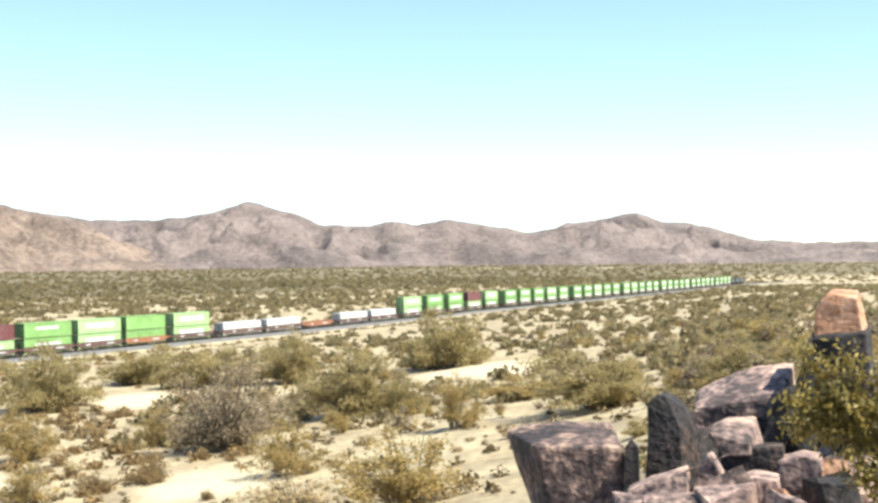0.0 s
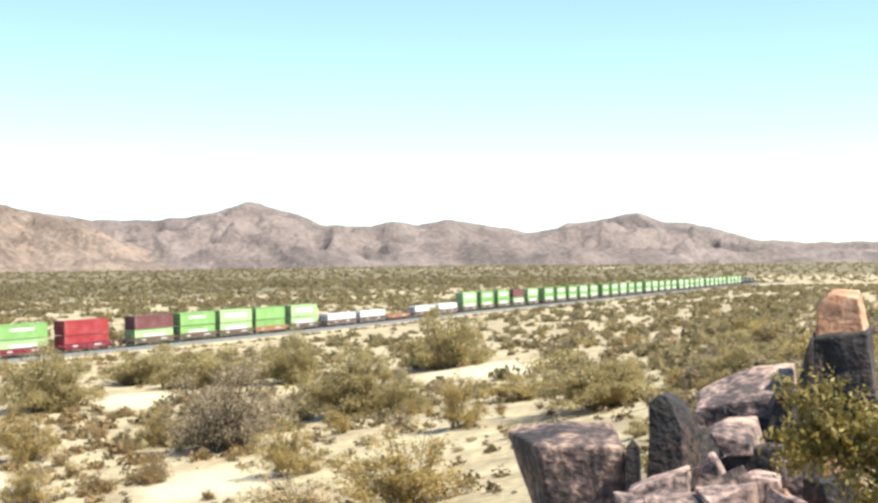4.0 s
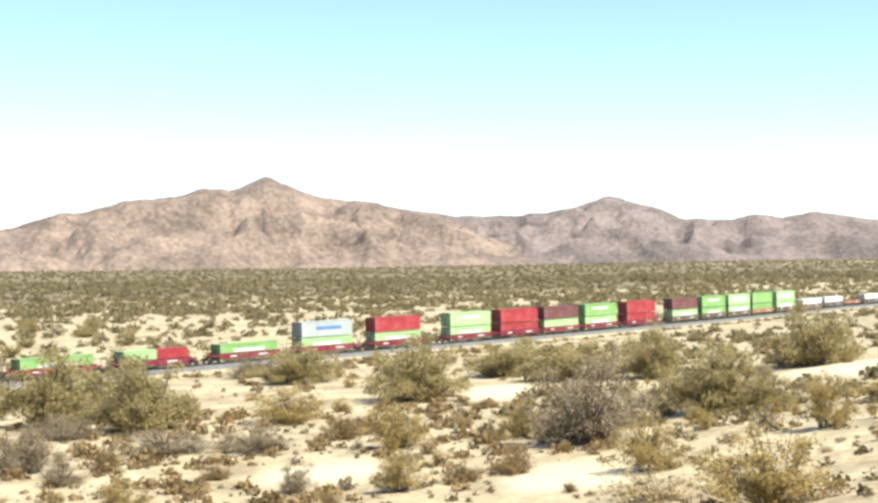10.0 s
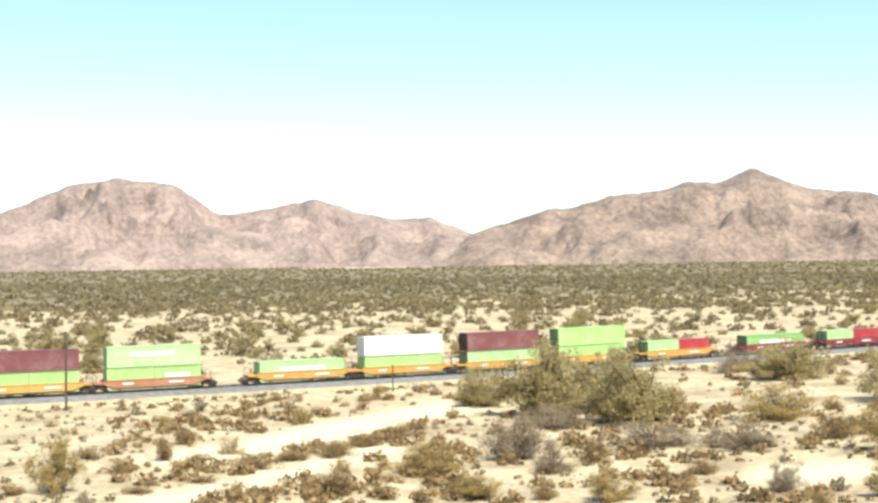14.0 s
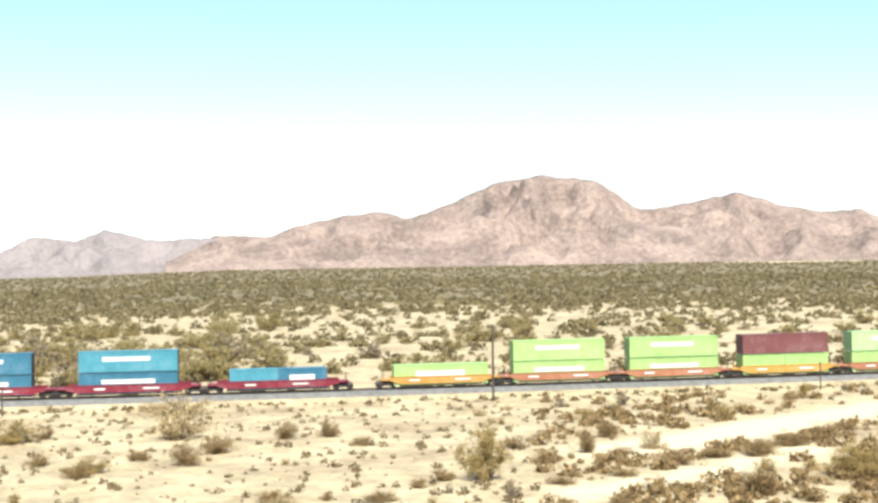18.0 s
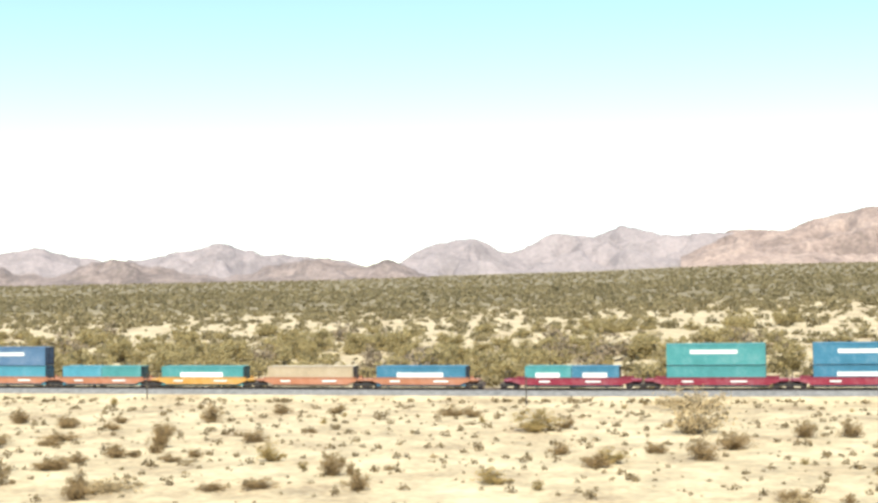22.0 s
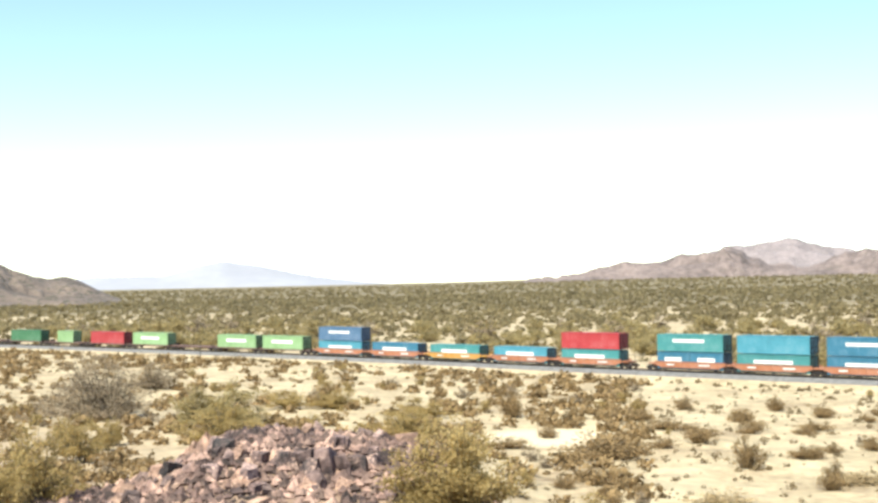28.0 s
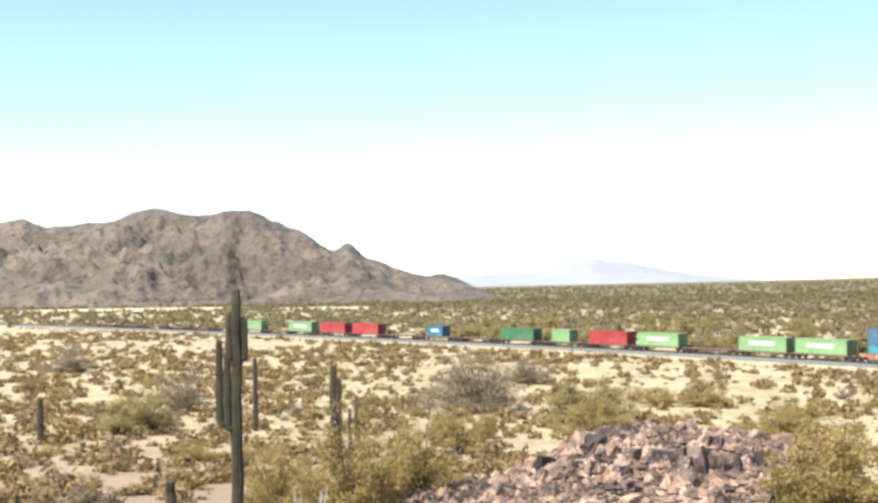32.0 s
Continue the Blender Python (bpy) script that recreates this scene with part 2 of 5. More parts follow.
def mesh_from(name, verts, faces, material, parent=None, smooth=False):
    """A mesh from arrays; all faces have the same number of corners."""
    verts, faces = np.asarray(verts, dtype=np.float32), np.asarray(faces, dtype=np.int32)
    me = bpy.data.meshes.new(name)
    k = faces.shape[1]
    me.vertices.add(len(verts)), me.loops.add(faces.size), me.polygons.add(len(faces))
    me.vertices.foreach_set("co", verts.ravel())
    me.loops.foreach_set("vertex_index", faces.ravel())
    me.polygons.foreach_set("loop_start", np.arange(0, faces.size, k, dtype=np.int32))
    me.polygons.foreach_set("loop_total", np.full(len(faces), k, dtype=np.int32))
    me.polygons.foreach_set("use_smooth", np.full(len(faces), smooth))
    me.update(calc_edges=True)
    me.materials.append(material)
    ob = new(name, me)
    ob.parent = parent
    return ob


def box(bm, x0, x1, y0, y1, z0, z1):
    v = [bm.verts.new(p) for p in ((x0, y0, z0), (x1, y0, z0), (x1, y1, z0), (x0, y1, z0), (x0, y0, z1), (x1, y0, z1), (x1, y1, z1), (x0, y1, z1))]
    for f in ((3, 2, 1, 0), (4, 5, 6, 7), (0, 1, 5, 4), (1, 2, 6, 5), (2, 3, 7, 6), (3, 0, 4, 7)):
        bm.faces.new([v[i] for i in f])


def boxes(*items):
    bm = bmesh.new()
    for it in items:
        box(bm, *it)
    return bm


def disc(bm, x, y0, y1, z, radius, n=14):
    """A wheel-like drum with its axis along y."""
    rings = [[bm.verts.new((x + radius * math.cos(a), y, z + radius * math.sin(a))) for a in np.linspace(0, 2 * math.pi, n, endpoint=False)] for y in (y0, y1)]
    for i in range(n):
        bm.faces.new((rings[0][i], rings[0][(i + 1) % n], rings[1][(i + 1) % n], rings[1][i]))
    bm.faces.new(rings[0][::-1]), bm.faces.new(rings[1])


# ---------------------------------------------------------------- the line of the railway
# heading (degrees, turned from +x towards +y) and rail height below the eye, against the distance along the line
LINE_S = np.array([-500, -250, -120, 0, 120, 250, 400, 600, 1000.0])
LINE_TURN = np.radians([68.9, 63.0, 56.2, 57.6, 63.3, 64.1, 69.4, 69.8, 70.2])
RAIL_S = np.array([-500, -120, 0, 120, 400, 1000.0])
RAIL_Z = EYE_Z + np.array([-14.0, -14.4, -14.0, -13.2, -9.0, -4.1])
line_s = np.arange(-1400, 2200, 2.0)
line_t = np.interp(line_s, LINE_S, LINE_TURN)
line_x, line_y = np.cumsum(np.cos(line_t)) * 2, np.cumsum(np.sin(line_t)) * 2
i0 = int(np.argmin(abs(line_s)))
line_x, line_y = line_x - line_x[i0] - 166.5, line_y - line_y[i0] + 73.0
line_z = np.interp(line_s, RAIL_S, RAIL_Z)


def on_line(s):
    return np.interp(s, line_s, line_x), np.interp(s, line_s, line_y), np.interp(s, line_s, line_z), np.interp(s, line_s, line_t)


# ---------------------------------------------------------------- the lie of the land
line_az = np.unwrap(np.arctan2(line_x, line_y))
near = (line_s > -520) & (line_s < 1300)
AZ_T, R_T, Z_T = line_az[near], np.hypot(line_x, line_y)[near], line_z[near]
FOOT_R = 3000.0
FOOT_AZ = np.radians([-140, -117, -102, -93, -77, -66, -60, -40, -20, 0, 18])
FOOT_TAN = np.array([-0.0052, -0.0052, -0.0030, 0.0002, 0.0020, 0.0050, 0.0088, 0.0100, 0.0100, 0.0110, 0.0090])


def bump(x, y, az, r, height, across, along, edge=2):
    """A mound at a bearing and distance from the camera."""
    a = math.radians(az)
    u = x * math.cos(a) - y * math.sin(a)
    v = x * math.sin(a) + y * math.cos(a) - r
    return height * np.exp(-abs(u / across) ** edge - (v / along) ** 2)


def ground_z(x, y):
    x, y = np.asarray(x, float), np.asarray(y, float)
    az, r = np.arctan2(x, y), np.hypot(x, y)
    rt, zt = np.interp(az, AZ_T, R_T), np.interp(az, AZ_T, Z_T) - 1.25
    foot = EYE_Z + FOOT_R * np.interp(az, FOOT_AZ, FOOT_TAN)
    out = np.clip((r - rt - 20) / (FOOT_R - rt - 20), 0, None)
    plain = zt + (foot - zt) * out
    fall = np.interp(np.degrees(az), [-150, -100, -90, 10, 20], [0.14, 0.14, 0.28, 0.28, 0.2])
    hill = EYE_Z - 1.65 - fall * r
    k = 1.2
    z = k * np.logaddexp(plain / k, hill / k)
    z = z + bump(x, y, -107.0, 38, 2.2, 4.0, 5.0, 4) + bump(x, y, -110.0, 37, 0.7, 9.0, 5.0) + bump(x, y, -116.0, 37, 1.0, 3.5, 5.0) + bump(x, y, 12.5, 10.6, 1.6, 2.3, 1.9, 4) + bump(x, y, 17.8, 10.9, 1.0, 1.1, 1.4)
    z = z + 0.12 * np.sin(x * 0.19 + 1.3 * np.sin(y * 0.11)) * np.sin(y * 0.23 + x * 0.05) * np.clip(r / 60, 0, 1)
    return z


# open washes of bare pale sand: bearing, distance, half width in degrees, half length in metres
WASHES = [(2.2, 160, 3.4, 13), (-12.3, 160, 1.7, 11), (-9.5, 88, 3, 7), (-19.5, 100, 3, 7), (-98, 140, 3, 8), (-3.6, 2250, 1.0, 60), (1.6, 2300, 1.6, 60), (6.6, 2250, 1.2, 60), (-0.6, 2050, 0.5, 50), (-37, 2880, 3.2, 190), (-130, 960, 5.0, 70), (-122, 900, 2.5, 50)]


# graded dirt tracks between the hill and the railway: points (bearing, distance), half width in metres
TRACKS = [([(-44.2, 122), (-41.5, 129), (-39.7, 134), (-37.5, 144), (-35.3, 154), (-33.2, 163)], 4.5), ([(-46.5, 96), (-43.1, 103), (-39.7, 111), (-36.9, 122)], 2.2)]


def in_wash(az, r):
    """How far a place (bearing in degrees, distance) lies in a wash: 1 in the middle, 0 outside."""
    out = np.zeros(np.broadcast(az, r).shape)
    for a, d, wa, wd in WASHES:
        out = np.maximum(out, np.clip(1.6 * (1.15 - ((az - a) / wa) ** 2 - ((r - d) / wd) ** 2), 0, 1))
    x, y = r * np.sin(np.radians(az)), r * np.cos(np.radians(az))
    for points, half in TRACKS:
        q = [(d * math.sin(radians(a)), d * math.cos(radians(a))) for a, d in points]
        for (x0, y0), (x1, y1) in zip(q, q[1:]):
            t = np.clip(((x - x0) * (x1 - x0) + (y - y0) * (y1 - y0)) / ((x1 - x0) ** 2 + (y1 - y0) ** 2), 0, 1)
            away = np.hypot(x - x0 - t * (x1 - x0), y - y0 - t * (y1 - y0))
            out = np.maximum(out, np.clip(1.8 - 1.2 * away / half, 0, 1))
    return out


# ---------------------------------------------------------------- ground
def build_ground():
    az = np.radians(np.concatenate([np.arange(-145, 25, 0.25), np.arange(25, 215, 4.0)]))
    r = np.concatenate([[0.002, 0.5], np.geomspace(1.5, 120, 90), np.geomspace(122, 330, 90), np.geomspace(337, 4950, 95)])
    a, rr = np.meshgrid(az, r)
    x, y = rr * np.sin(a) + 0.37 * np.exp(-rr / 4), rr * np.cos(a) + 0.21 * np.exp(-rr / 4)
    v = np.stack([x, y, ground_z(x, y)], -1).reshape(-1, 3)
    n, m = len(az), len(r)
    i, j = np.meshgrid(np.arange(n), np.arange(m - 1))
    k = (i + 1) % n
    f = np.stack([j * n + i, j * n + k, (j + 1) * n + k, (j + 1) * n + i], -1).reshape(-1, 4)
    ob = mesh_from("ground", v, f[:, ::-1], SAND, smooth=True)
    rail = np.interp(a, AZ_T, R_T)
    cover = np.clip((rr - rail - 300) / 420, 0, 1) ** 0.6 * 0.98
    deg = np.degrees(a)
    inside = np.clip((rr - 120) / 160, 0, 1) * (rr < rail) * np.clip((deg + 14) / 10, 0, 1)
    cover = np.maximum(cover, 0.30 * inside)
    rust = 0.9 * np.exp(-((rr - 36) / 12) ** 2) * (abs(deg + 109) < 16) + 0.9 * np.exp(-((rr - 85) / 58) ** 2) * np.clip((-108 - deg) / 12, 0, 1) * (deg < -50) + 0.8 * np.exp(-((rr - 10) / 9) ** 2)
    for name, value in (("wash", in_wash(deg, rr)), ("cover", cover), ("rust", np.clip(rust, 0, 0.85))):
        ob.data.attributes.new(name, "FLOAT", "POINT").data.foreach_set("value", value.astype(np.float32).ravel())
    return tagged(ob, "pale sandy desert plain with washes and low rises", "ground", kind="structure")


build_ground()


# ---------------------------------------------------------------- mountains
def build_range(name, label, material, skyline, distance, depth, seed, foot_drop=30.0, rough=1.0, cell=0.10, relief=1.05):
    """Mountains under a skyline of (bearing, height above eye level at 2500 m); slopes with spurs and gullies."""
    az_k, h_k = np.array([p[0] for p in skyline]), np.array([p[1] for p in skyline], float)
    az = np.arange(az_k[0], az_k[-1] + cell / 2, cell)
    h = np.interp(az, az_k, h_k)
    pad = 3
    w = np.hanning(2 * pad + 1)
    h = np.convolve(np.pad(h, pad, mode="edge"), w / w.sum(), "valid")
    rows = np.concatenate([np.linspace(0, 1, 60), np.linspace(1.06, 1.6, 6)])
    verts = np.zeros((len(rows), len(az), 3))
    size = 330.0 if distance > 2000 else 150.0
    for i, a in enumerate(az):
        ar = radians(a)
        jag = 2.6 * rough * noise.fractal(Vector((a * 1.6, seed * 7.1, 0)), 1.0, 2.0, 5)
        for j, v in enumerate(rows):
            dist = distance + depth * v
            gx, gy = dist * math.sin(ar), dist * math.cos(ar)
            p = Vector((gx / size, gy / size, seed))
            p += 0.35 * Vector((noise.noise(p * 1.3), noise.noise(p * 1.3 + Vector((5, 5, 5))), 0))
            spur = noise.ridged_multi_fractal(p, 1.0, 2.1, 6, 1.0, 2.0) - 1.1
            crag = noise.fractal(p * 4.0, 0.9, 2.1, 5)
            rise = v ** 1.15 if v <= 1 else 1 - (v - 1) * 1.1
            hump = math.sin(math.pi * min(v, 1.0)) ** 0.8 if v <= 1 else 0
            top = EYE_Z + (h[i] + jag) / 2500 * (distance + depth)
            low = float(ground_z(gx, gy)) - foot_drop * (1 - min(v * 6, 1.0))
            z = low + (top - low) * (rise + relief * hump * (0.36 * spur + 0.16 * rough * crag))
            if v < 1:
                z = min(z, EYE_Z + (top - EYE_Z) * (0.985 if top > EYE_Z else 1.0) * dist / (distance + depth) - 2.0 * (1 - v))
            verts[j, i] = gx, gy, z
    n, m = len(az), len(rows)
    i, j = np.meshgrid(np.arange(n - 1), np.arange(m - 1))
    f = np.stack([j * n + i, j * n + i + 1, (j + 1) * n + i + 1, (j + 1) * n + i], -1).reshape(-1, 4)
    ob = mesh_from(name, verts.reshape(-1, 3), f[:, ::-1], material, smooth=True)
    return tagged(ob, label, "mountain")


build_range("mountain_range", "bare brown rocky mountain range beyond the plain", MOUNTAIN_GREY,
            [(-20.5, 20), (-18.5, 95), (-17.4, 138), (-15.5, 125), (-13.9, 115), (-11.2, 115), (-9.2, 127), (-7.7, 147), (-6.7, 134), (-5.6, 121), (-4.9, 105),
             (-3.3, 100), (-1.7, 109), (-0.9, 102), (0.3, 111), (2.0, 99), (3.9, 85), (5.2, 100), (6.8, 108), (8.0, 120), (9.1, 99), (9.8, 101),
             (11.5, 83), (12.7, 66), (14.9, 60), (17.3, 60), (20, 66), (24, 50)], 3050, 1100, 1.0)
build_range("mountain_range", "broad tan and brown mountain with a pointed summit", MOUNTAIN,
            [(-34.6, 30), (-33.6, 62), (-32.9, 85), (-31.5, 104), (-29.9, 124), (-28.8, 128), (-27.4, 146), (-25.3, 154), (-24.2, 169), (-23.0, 165), (-21.7, 190),
             (-20.8, 173), (-19.4, 150), (-17.2, 141), (-16.3, 126), (-14.5, 112), (-12.5, 80), (-10.5, 35)], 2850, 800, 2.0)
build_range("mountain_range", "rounded reddish mountain with a domed top", MOUNTAIN_PINK,
            [(-62.5, 40), (-60.5, 86), (-58.4, 81), (-57.3, 100), (-55.4, 117), (-53.8, 126), (-52.7, 110), (-50.8, 140), (-49.2, 172), (-47.2, 185), (-45.1, 175),
             (-44.1, 148), (-43.3, 121), (-42.0, 126), (-40.5, 138), (-39.3, 149), (-37.8, 126), (-36.3, 111), (-34.7, 113), (-32.9, 84), (-31, 50)], 3100, 1000, 3.0)
build_range("mountain_range", "distant desert mountains with haze in their pale colour", MOUNTAIN_HAZED,
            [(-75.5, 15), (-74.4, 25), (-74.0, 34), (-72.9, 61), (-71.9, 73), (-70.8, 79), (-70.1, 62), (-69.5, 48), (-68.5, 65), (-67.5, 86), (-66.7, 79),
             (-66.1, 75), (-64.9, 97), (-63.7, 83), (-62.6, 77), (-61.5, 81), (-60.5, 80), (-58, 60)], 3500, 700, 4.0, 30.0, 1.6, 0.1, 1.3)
build_range("mountain_range", "distant desert mountains with haze in their pale colour", MOUNTAIN_HAZED,
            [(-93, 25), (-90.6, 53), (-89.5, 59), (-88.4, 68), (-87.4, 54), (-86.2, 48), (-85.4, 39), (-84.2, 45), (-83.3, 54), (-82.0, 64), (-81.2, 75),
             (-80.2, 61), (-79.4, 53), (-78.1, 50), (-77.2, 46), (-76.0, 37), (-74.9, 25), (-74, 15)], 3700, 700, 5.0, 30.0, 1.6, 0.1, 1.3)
build_range("hill_range", "low brown desert hills", MOUNTAIN_GREY,
            [(-99.2, -2), (-98.6, 2), (-96.3, 14), (-94.9, 30), (-93.7, 25), (-92.6, 42), (-91.7, 41), (-90.7, 56), (-90.0, 38), (-88.9, 23), (-87.6, 15),
             (-86.3, 41), (-85.4, 46), (-84.2, 35), (-83.1, 29), (-82.0, 17), (-80.8, 11), (-79.7, 23), (-78.5, 40), (-77.2, 46), (-76.2, 36), (-75.3, 30),
             (-74.4, 42), (-73.5, 24), (-72.6, 8)], 2900, 500, 6.0, 15.0, 2.0, 0.08, 1.3)
build_range("mountain_range", "far mountain across the valley, coloured blue for haze", MOUNTAIN_BLUE_HAZE,
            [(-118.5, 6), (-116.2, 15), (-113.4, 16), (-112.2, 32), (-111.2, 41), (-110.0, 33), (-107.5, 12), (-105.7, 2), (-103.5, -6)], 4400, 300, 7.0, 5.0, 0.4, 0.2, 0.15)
build_range("rocky_hill", "dark brown rocky hill dotted with shrubs", MOUNTAIN_DARK,
            [(-144, 70), (-140, 120), (-136.5, 108), (-134.9, 113), (-134.0, 120), (-133.2, 104), (-131.7, 110), (-130.6, 115), (-129.8, 129), (-129.0, 138),
             (-128.0, 129), (-127.2, 121), (-126.2, 131), (-125.2, 134), (-124.4, 118), (-123.0, 93), (-121.8, 57), (-121.2, 77), (-120.6, 50), (-120.2, 45), (-118.9, 21),
             (-118.1, 12), (-117.3, 17), (-116.7, 7), (-116.0, -9), (-115.2, -25)], 1050, 420, 8.0, 12.0, 1.2)


# ---------------------------------------------------------------- railway
def loft(name, profile, s0, s1, step, material, parent, dz=0.0):
    s = np.arange(s0, s1, step)
    x, y, z, t = on_line(s)
    off, up = np.array([p[0] for p in profile]), np.array([p[1] for p in profile])
    v = np.stack([x[:, None] + np.sin(t)[:, None] * off, y[:, None] - np.cos(t)[:, None] * off, z[:, None] + up + dz], -1)
    n, k = len(s), len(profile)
    i, j = np.meshgrid(np.arange(k - 1), np.arange(n - 1))
    f = np.stack([j * k + i, j * k + i + 1, (j + 1) * k + i + 1, (j + 1) * k + i], -1).reshape(-1, 4)
    return mesh_from(name, v.reshape(-1, 3), f, material, parent)


def build_railway():
    track = new("railway_track")
    tagged(track, "single railway track on a low grey ballast bank", "railway", kind="structure")
    loft("ballast_bank", [(5.8, -2.6), (4.4, -1.4), (2.4, -0.32), (1.8, -0.20), (-1.8, -0.20), (-2.4, -0.32), (-4.4, -1.4), (-5.8, -2.6)], -900, 1900, 4.0, BALLAST, track)
    for side in (-1, 1):
        loft("sand_shoulder", [(side * p, q) for p, q in ((3.15, -0.82), (3.35, -0.76), (4.9, -1.02), (6.6, -1.30), (8.0, -2.4))][::side], -900, 1900, 4.0, SAND, track)
    for side in (-0.72, 0.72):
        loft("rail", [(side + 0.07, -0.17), (side + 0.02, -0.14), (side + 0.035, -0.01), (side - 0.035, -0.01), (side - 0.02, -0.14), (side - 0.07, -0.17)], -900, 1900, 4.0, STEEL, track)
    # ties: one mesh
    s = np.arange(-520, 700, 0.6)
    x, y, z, t = on_line(s)
    c = np.array([(dx, dy, dz) for dz in (-0.28, -0.165) for dx, dy in ((-0.12, -1.3), (0.12, -1.3), (0.12, 1.3), (-0.12, 1.3))])
    v = np.zeros((len(s), 8, 3))
    v[:, :, 0] = x[:, None] + np.cos(t)[:, None] * c[:, 0] - np.sin(t)[:, None] * c[:, 1]
    v[:, :, 1] = y[:, None] + np.sin(t)[:, None] * c[:, 0] + np.cos(t)[:, None] * c[:, 1]
    v[:, :, 2] = z[:, None] + c[:, 2]
    q = np.array([(4, 5, 6, 7), (0, 1, 5, 4), (1, 2, 6, 5), (2, 3, 7, 6), (3, 0, 4, 7)])
    f = (np.arange(len(s))[:, None, None] * 8 + q).reshape(-1, 4)
    tagged(mesh_from("ties", v.reshape(-1, 3), f, TIE, track), kind="stuff")


build_railway()


# ---------------------------------------------------------------- containers
HEIGHT, WIDTH = 2.59, 2.44


def corrugated(length, height, ribs):
    """Side walls, ends and roof of a container, with pressed ribs."""
    bm = bmesh.new()
    half, w, d = length / 2 - 0.08, WIDTH / 2 - 0.03, 0.036
    step = 2 * half / ribs
    prof = []
    for k in range(ribs):
        x = -half + k * step
        prof += [(x, 0), (x + step * 0.3, 0), (x + step * 0.5, d), (x + step * 0.8, d)]
    prof.append((half, 0))
    for sign in (-1, 1):
        lower = [bm.verts.new((x, sign * (w - e), 0.12)) for x, e in prof]
        upper = [bm.verts.new((x, sign * (w - e), height - 0.1)) for x, e in prof]
        for k in range(len(prof) - 1):
            q = (lower[k], lower[k + 1], upper[k + 1], upper[k])
            bm.faces.new(q if sign < 0 else q[::-1])
    box(bm, -half, half, -w + 0.05, w - 0.05, height - 0.09, height - 0.02)
    box(bm, -half - 0.03, -half + 0.02, -w, w, 0.1, height - 0.05)
    return bm


def frame_bars(length, height):
    a, w = length / 2, WIDTH / 2
    items = []
    for sx in (-1, 1):
        for sy in (-1, 1):
            x0, x1 = sorted((sx * a, sx * (a - 0.14)))
            y0, y1 = sorted((sy * w, sy * (w - 0.12)))
            items.append((x0, x1, y0, y1, 0.0, height))
        for z0, z1 in ((0, 0.16), (height - 0.13, height)):
            x0, x1 = sorted((sx * (a - 0.002), sx * (a - 0.1)))
            items.append((x0, x1, -w + 0.12, w - 0.12, z0 + 0.002, z1 - 0.002))
    for sy in (-1, 1):
        for z0, z1 in ((0.0, 0.15), (height - 0.11, height)):
            y0, y1 = sorted((sy * (w - 0.002), sy * (w - 0.07)))
            items.append((-a + 0.14, a - 0.14, y0, y1, z0 + 0.002, z1 - 0.002))
    return boxes(*items)


def door_leaf(length, height, side):
    """One leaf of the end doors, with its two locking rods."""
    a = length / 2
    y0, y1 = sorted((side * 0.01, side * 1.1))
    return boxes((a - 0.09, a - 0.03, y0, y1, 0.17, height - 0.14), *[(a - 0.03, a + 0.01, side * y - 0.02, side * y + 0.02, 0.1, height - 0.08) for y in (0.35, 0.85)])


def door_gear(length, height):
    """Black rubber gaskets round the two door leaves, locking rods and their keepers, made wide to deepen the end's
    shade.
    """
    a = length / 2
    items = [(a - 0.028, a + 0.004, -1.16, -1.06, 0.15, height - 0.12), (a - 0.028, a + 0.004, 1.06, 1.16, 0.15, height - 0.12), (a - 0.028, a + 0.004, -0.05, 0.05, 0.15, height - 0.12),
             (a - 0.03, a + 0.002, -1.06, 1.06, 0.13, 0.24), (a - 0.03, a + 0.002, -1.06, 1.06, height - 0.22, height - 0.11)]
    for y in (-0.85, -0.35, 0.35, 0.85):
        items.append((a - 0.026, a + 0.03, y - 0.035, y + 0.035, 0.08, height - 0.06))
        items += [(a - 0.024, a + 0.045, y - 0.09, y + 0.09, z - 0.07, z + 0.07) for z in (0.12, 0.95, height - 0.12)]
    return boxes(*items)


def end_wall(length, height):
    """The closed end: upright pressed ribs between the corner posts."""
    a = length / 2
    return boxes(*[(-a + 0.005, -a + 0.055, y - 0.09, y + 0.09, 0.17, height - 0.14) for y in (-0.88, -0.53, -0.18, 0.18, 0.53, 0.88)])


SHELLS = {}
for size, ribs in ((12.19, 40), (6.06, 20), (14.63, 46)):
    SHELLS[size] = {}
    for key, bm in (("shell", corrugated(size, HEIGHT, ribs)), ("frame", frame_bars(size, HEIGHT)), ("door", door_leaf(size, HEIGHT, -1)), ("door_2", door_leaf(size, HEIGHT, 1)), ("gear", door_gear(size, HEIGHT)), ("end_ribs", end_wall(size, HEIGHT))):
        me = bpy.data.meshes.new(key)
        bm.to_mesh(me), bm.free()
        me.materials.append(None)
        SHELLS[size][key] = me
NAMES = {LIME: "lime green", LIME2: "pale green", LIME3: "yellow-green", DEEP_GREEN: "deep green", MID_GREEN: "dull mid green", BROWN: "brown-red", RED: "bright red", BLUE: "blue", SKYBLUE: "light blue", NAVY: "steel blue",
         TEAL: "teal", TAN: "tan", WHITE: "white", GREY: "light grey"}


def shell_part(name, mesh, material, parent, label=""):
    ob = new(name, mesh)
    ob.material_slots[0].link, ob.material_slots[0].material = "OBJECT", material
    ob.parent = parent
    return tagged(ob, label)


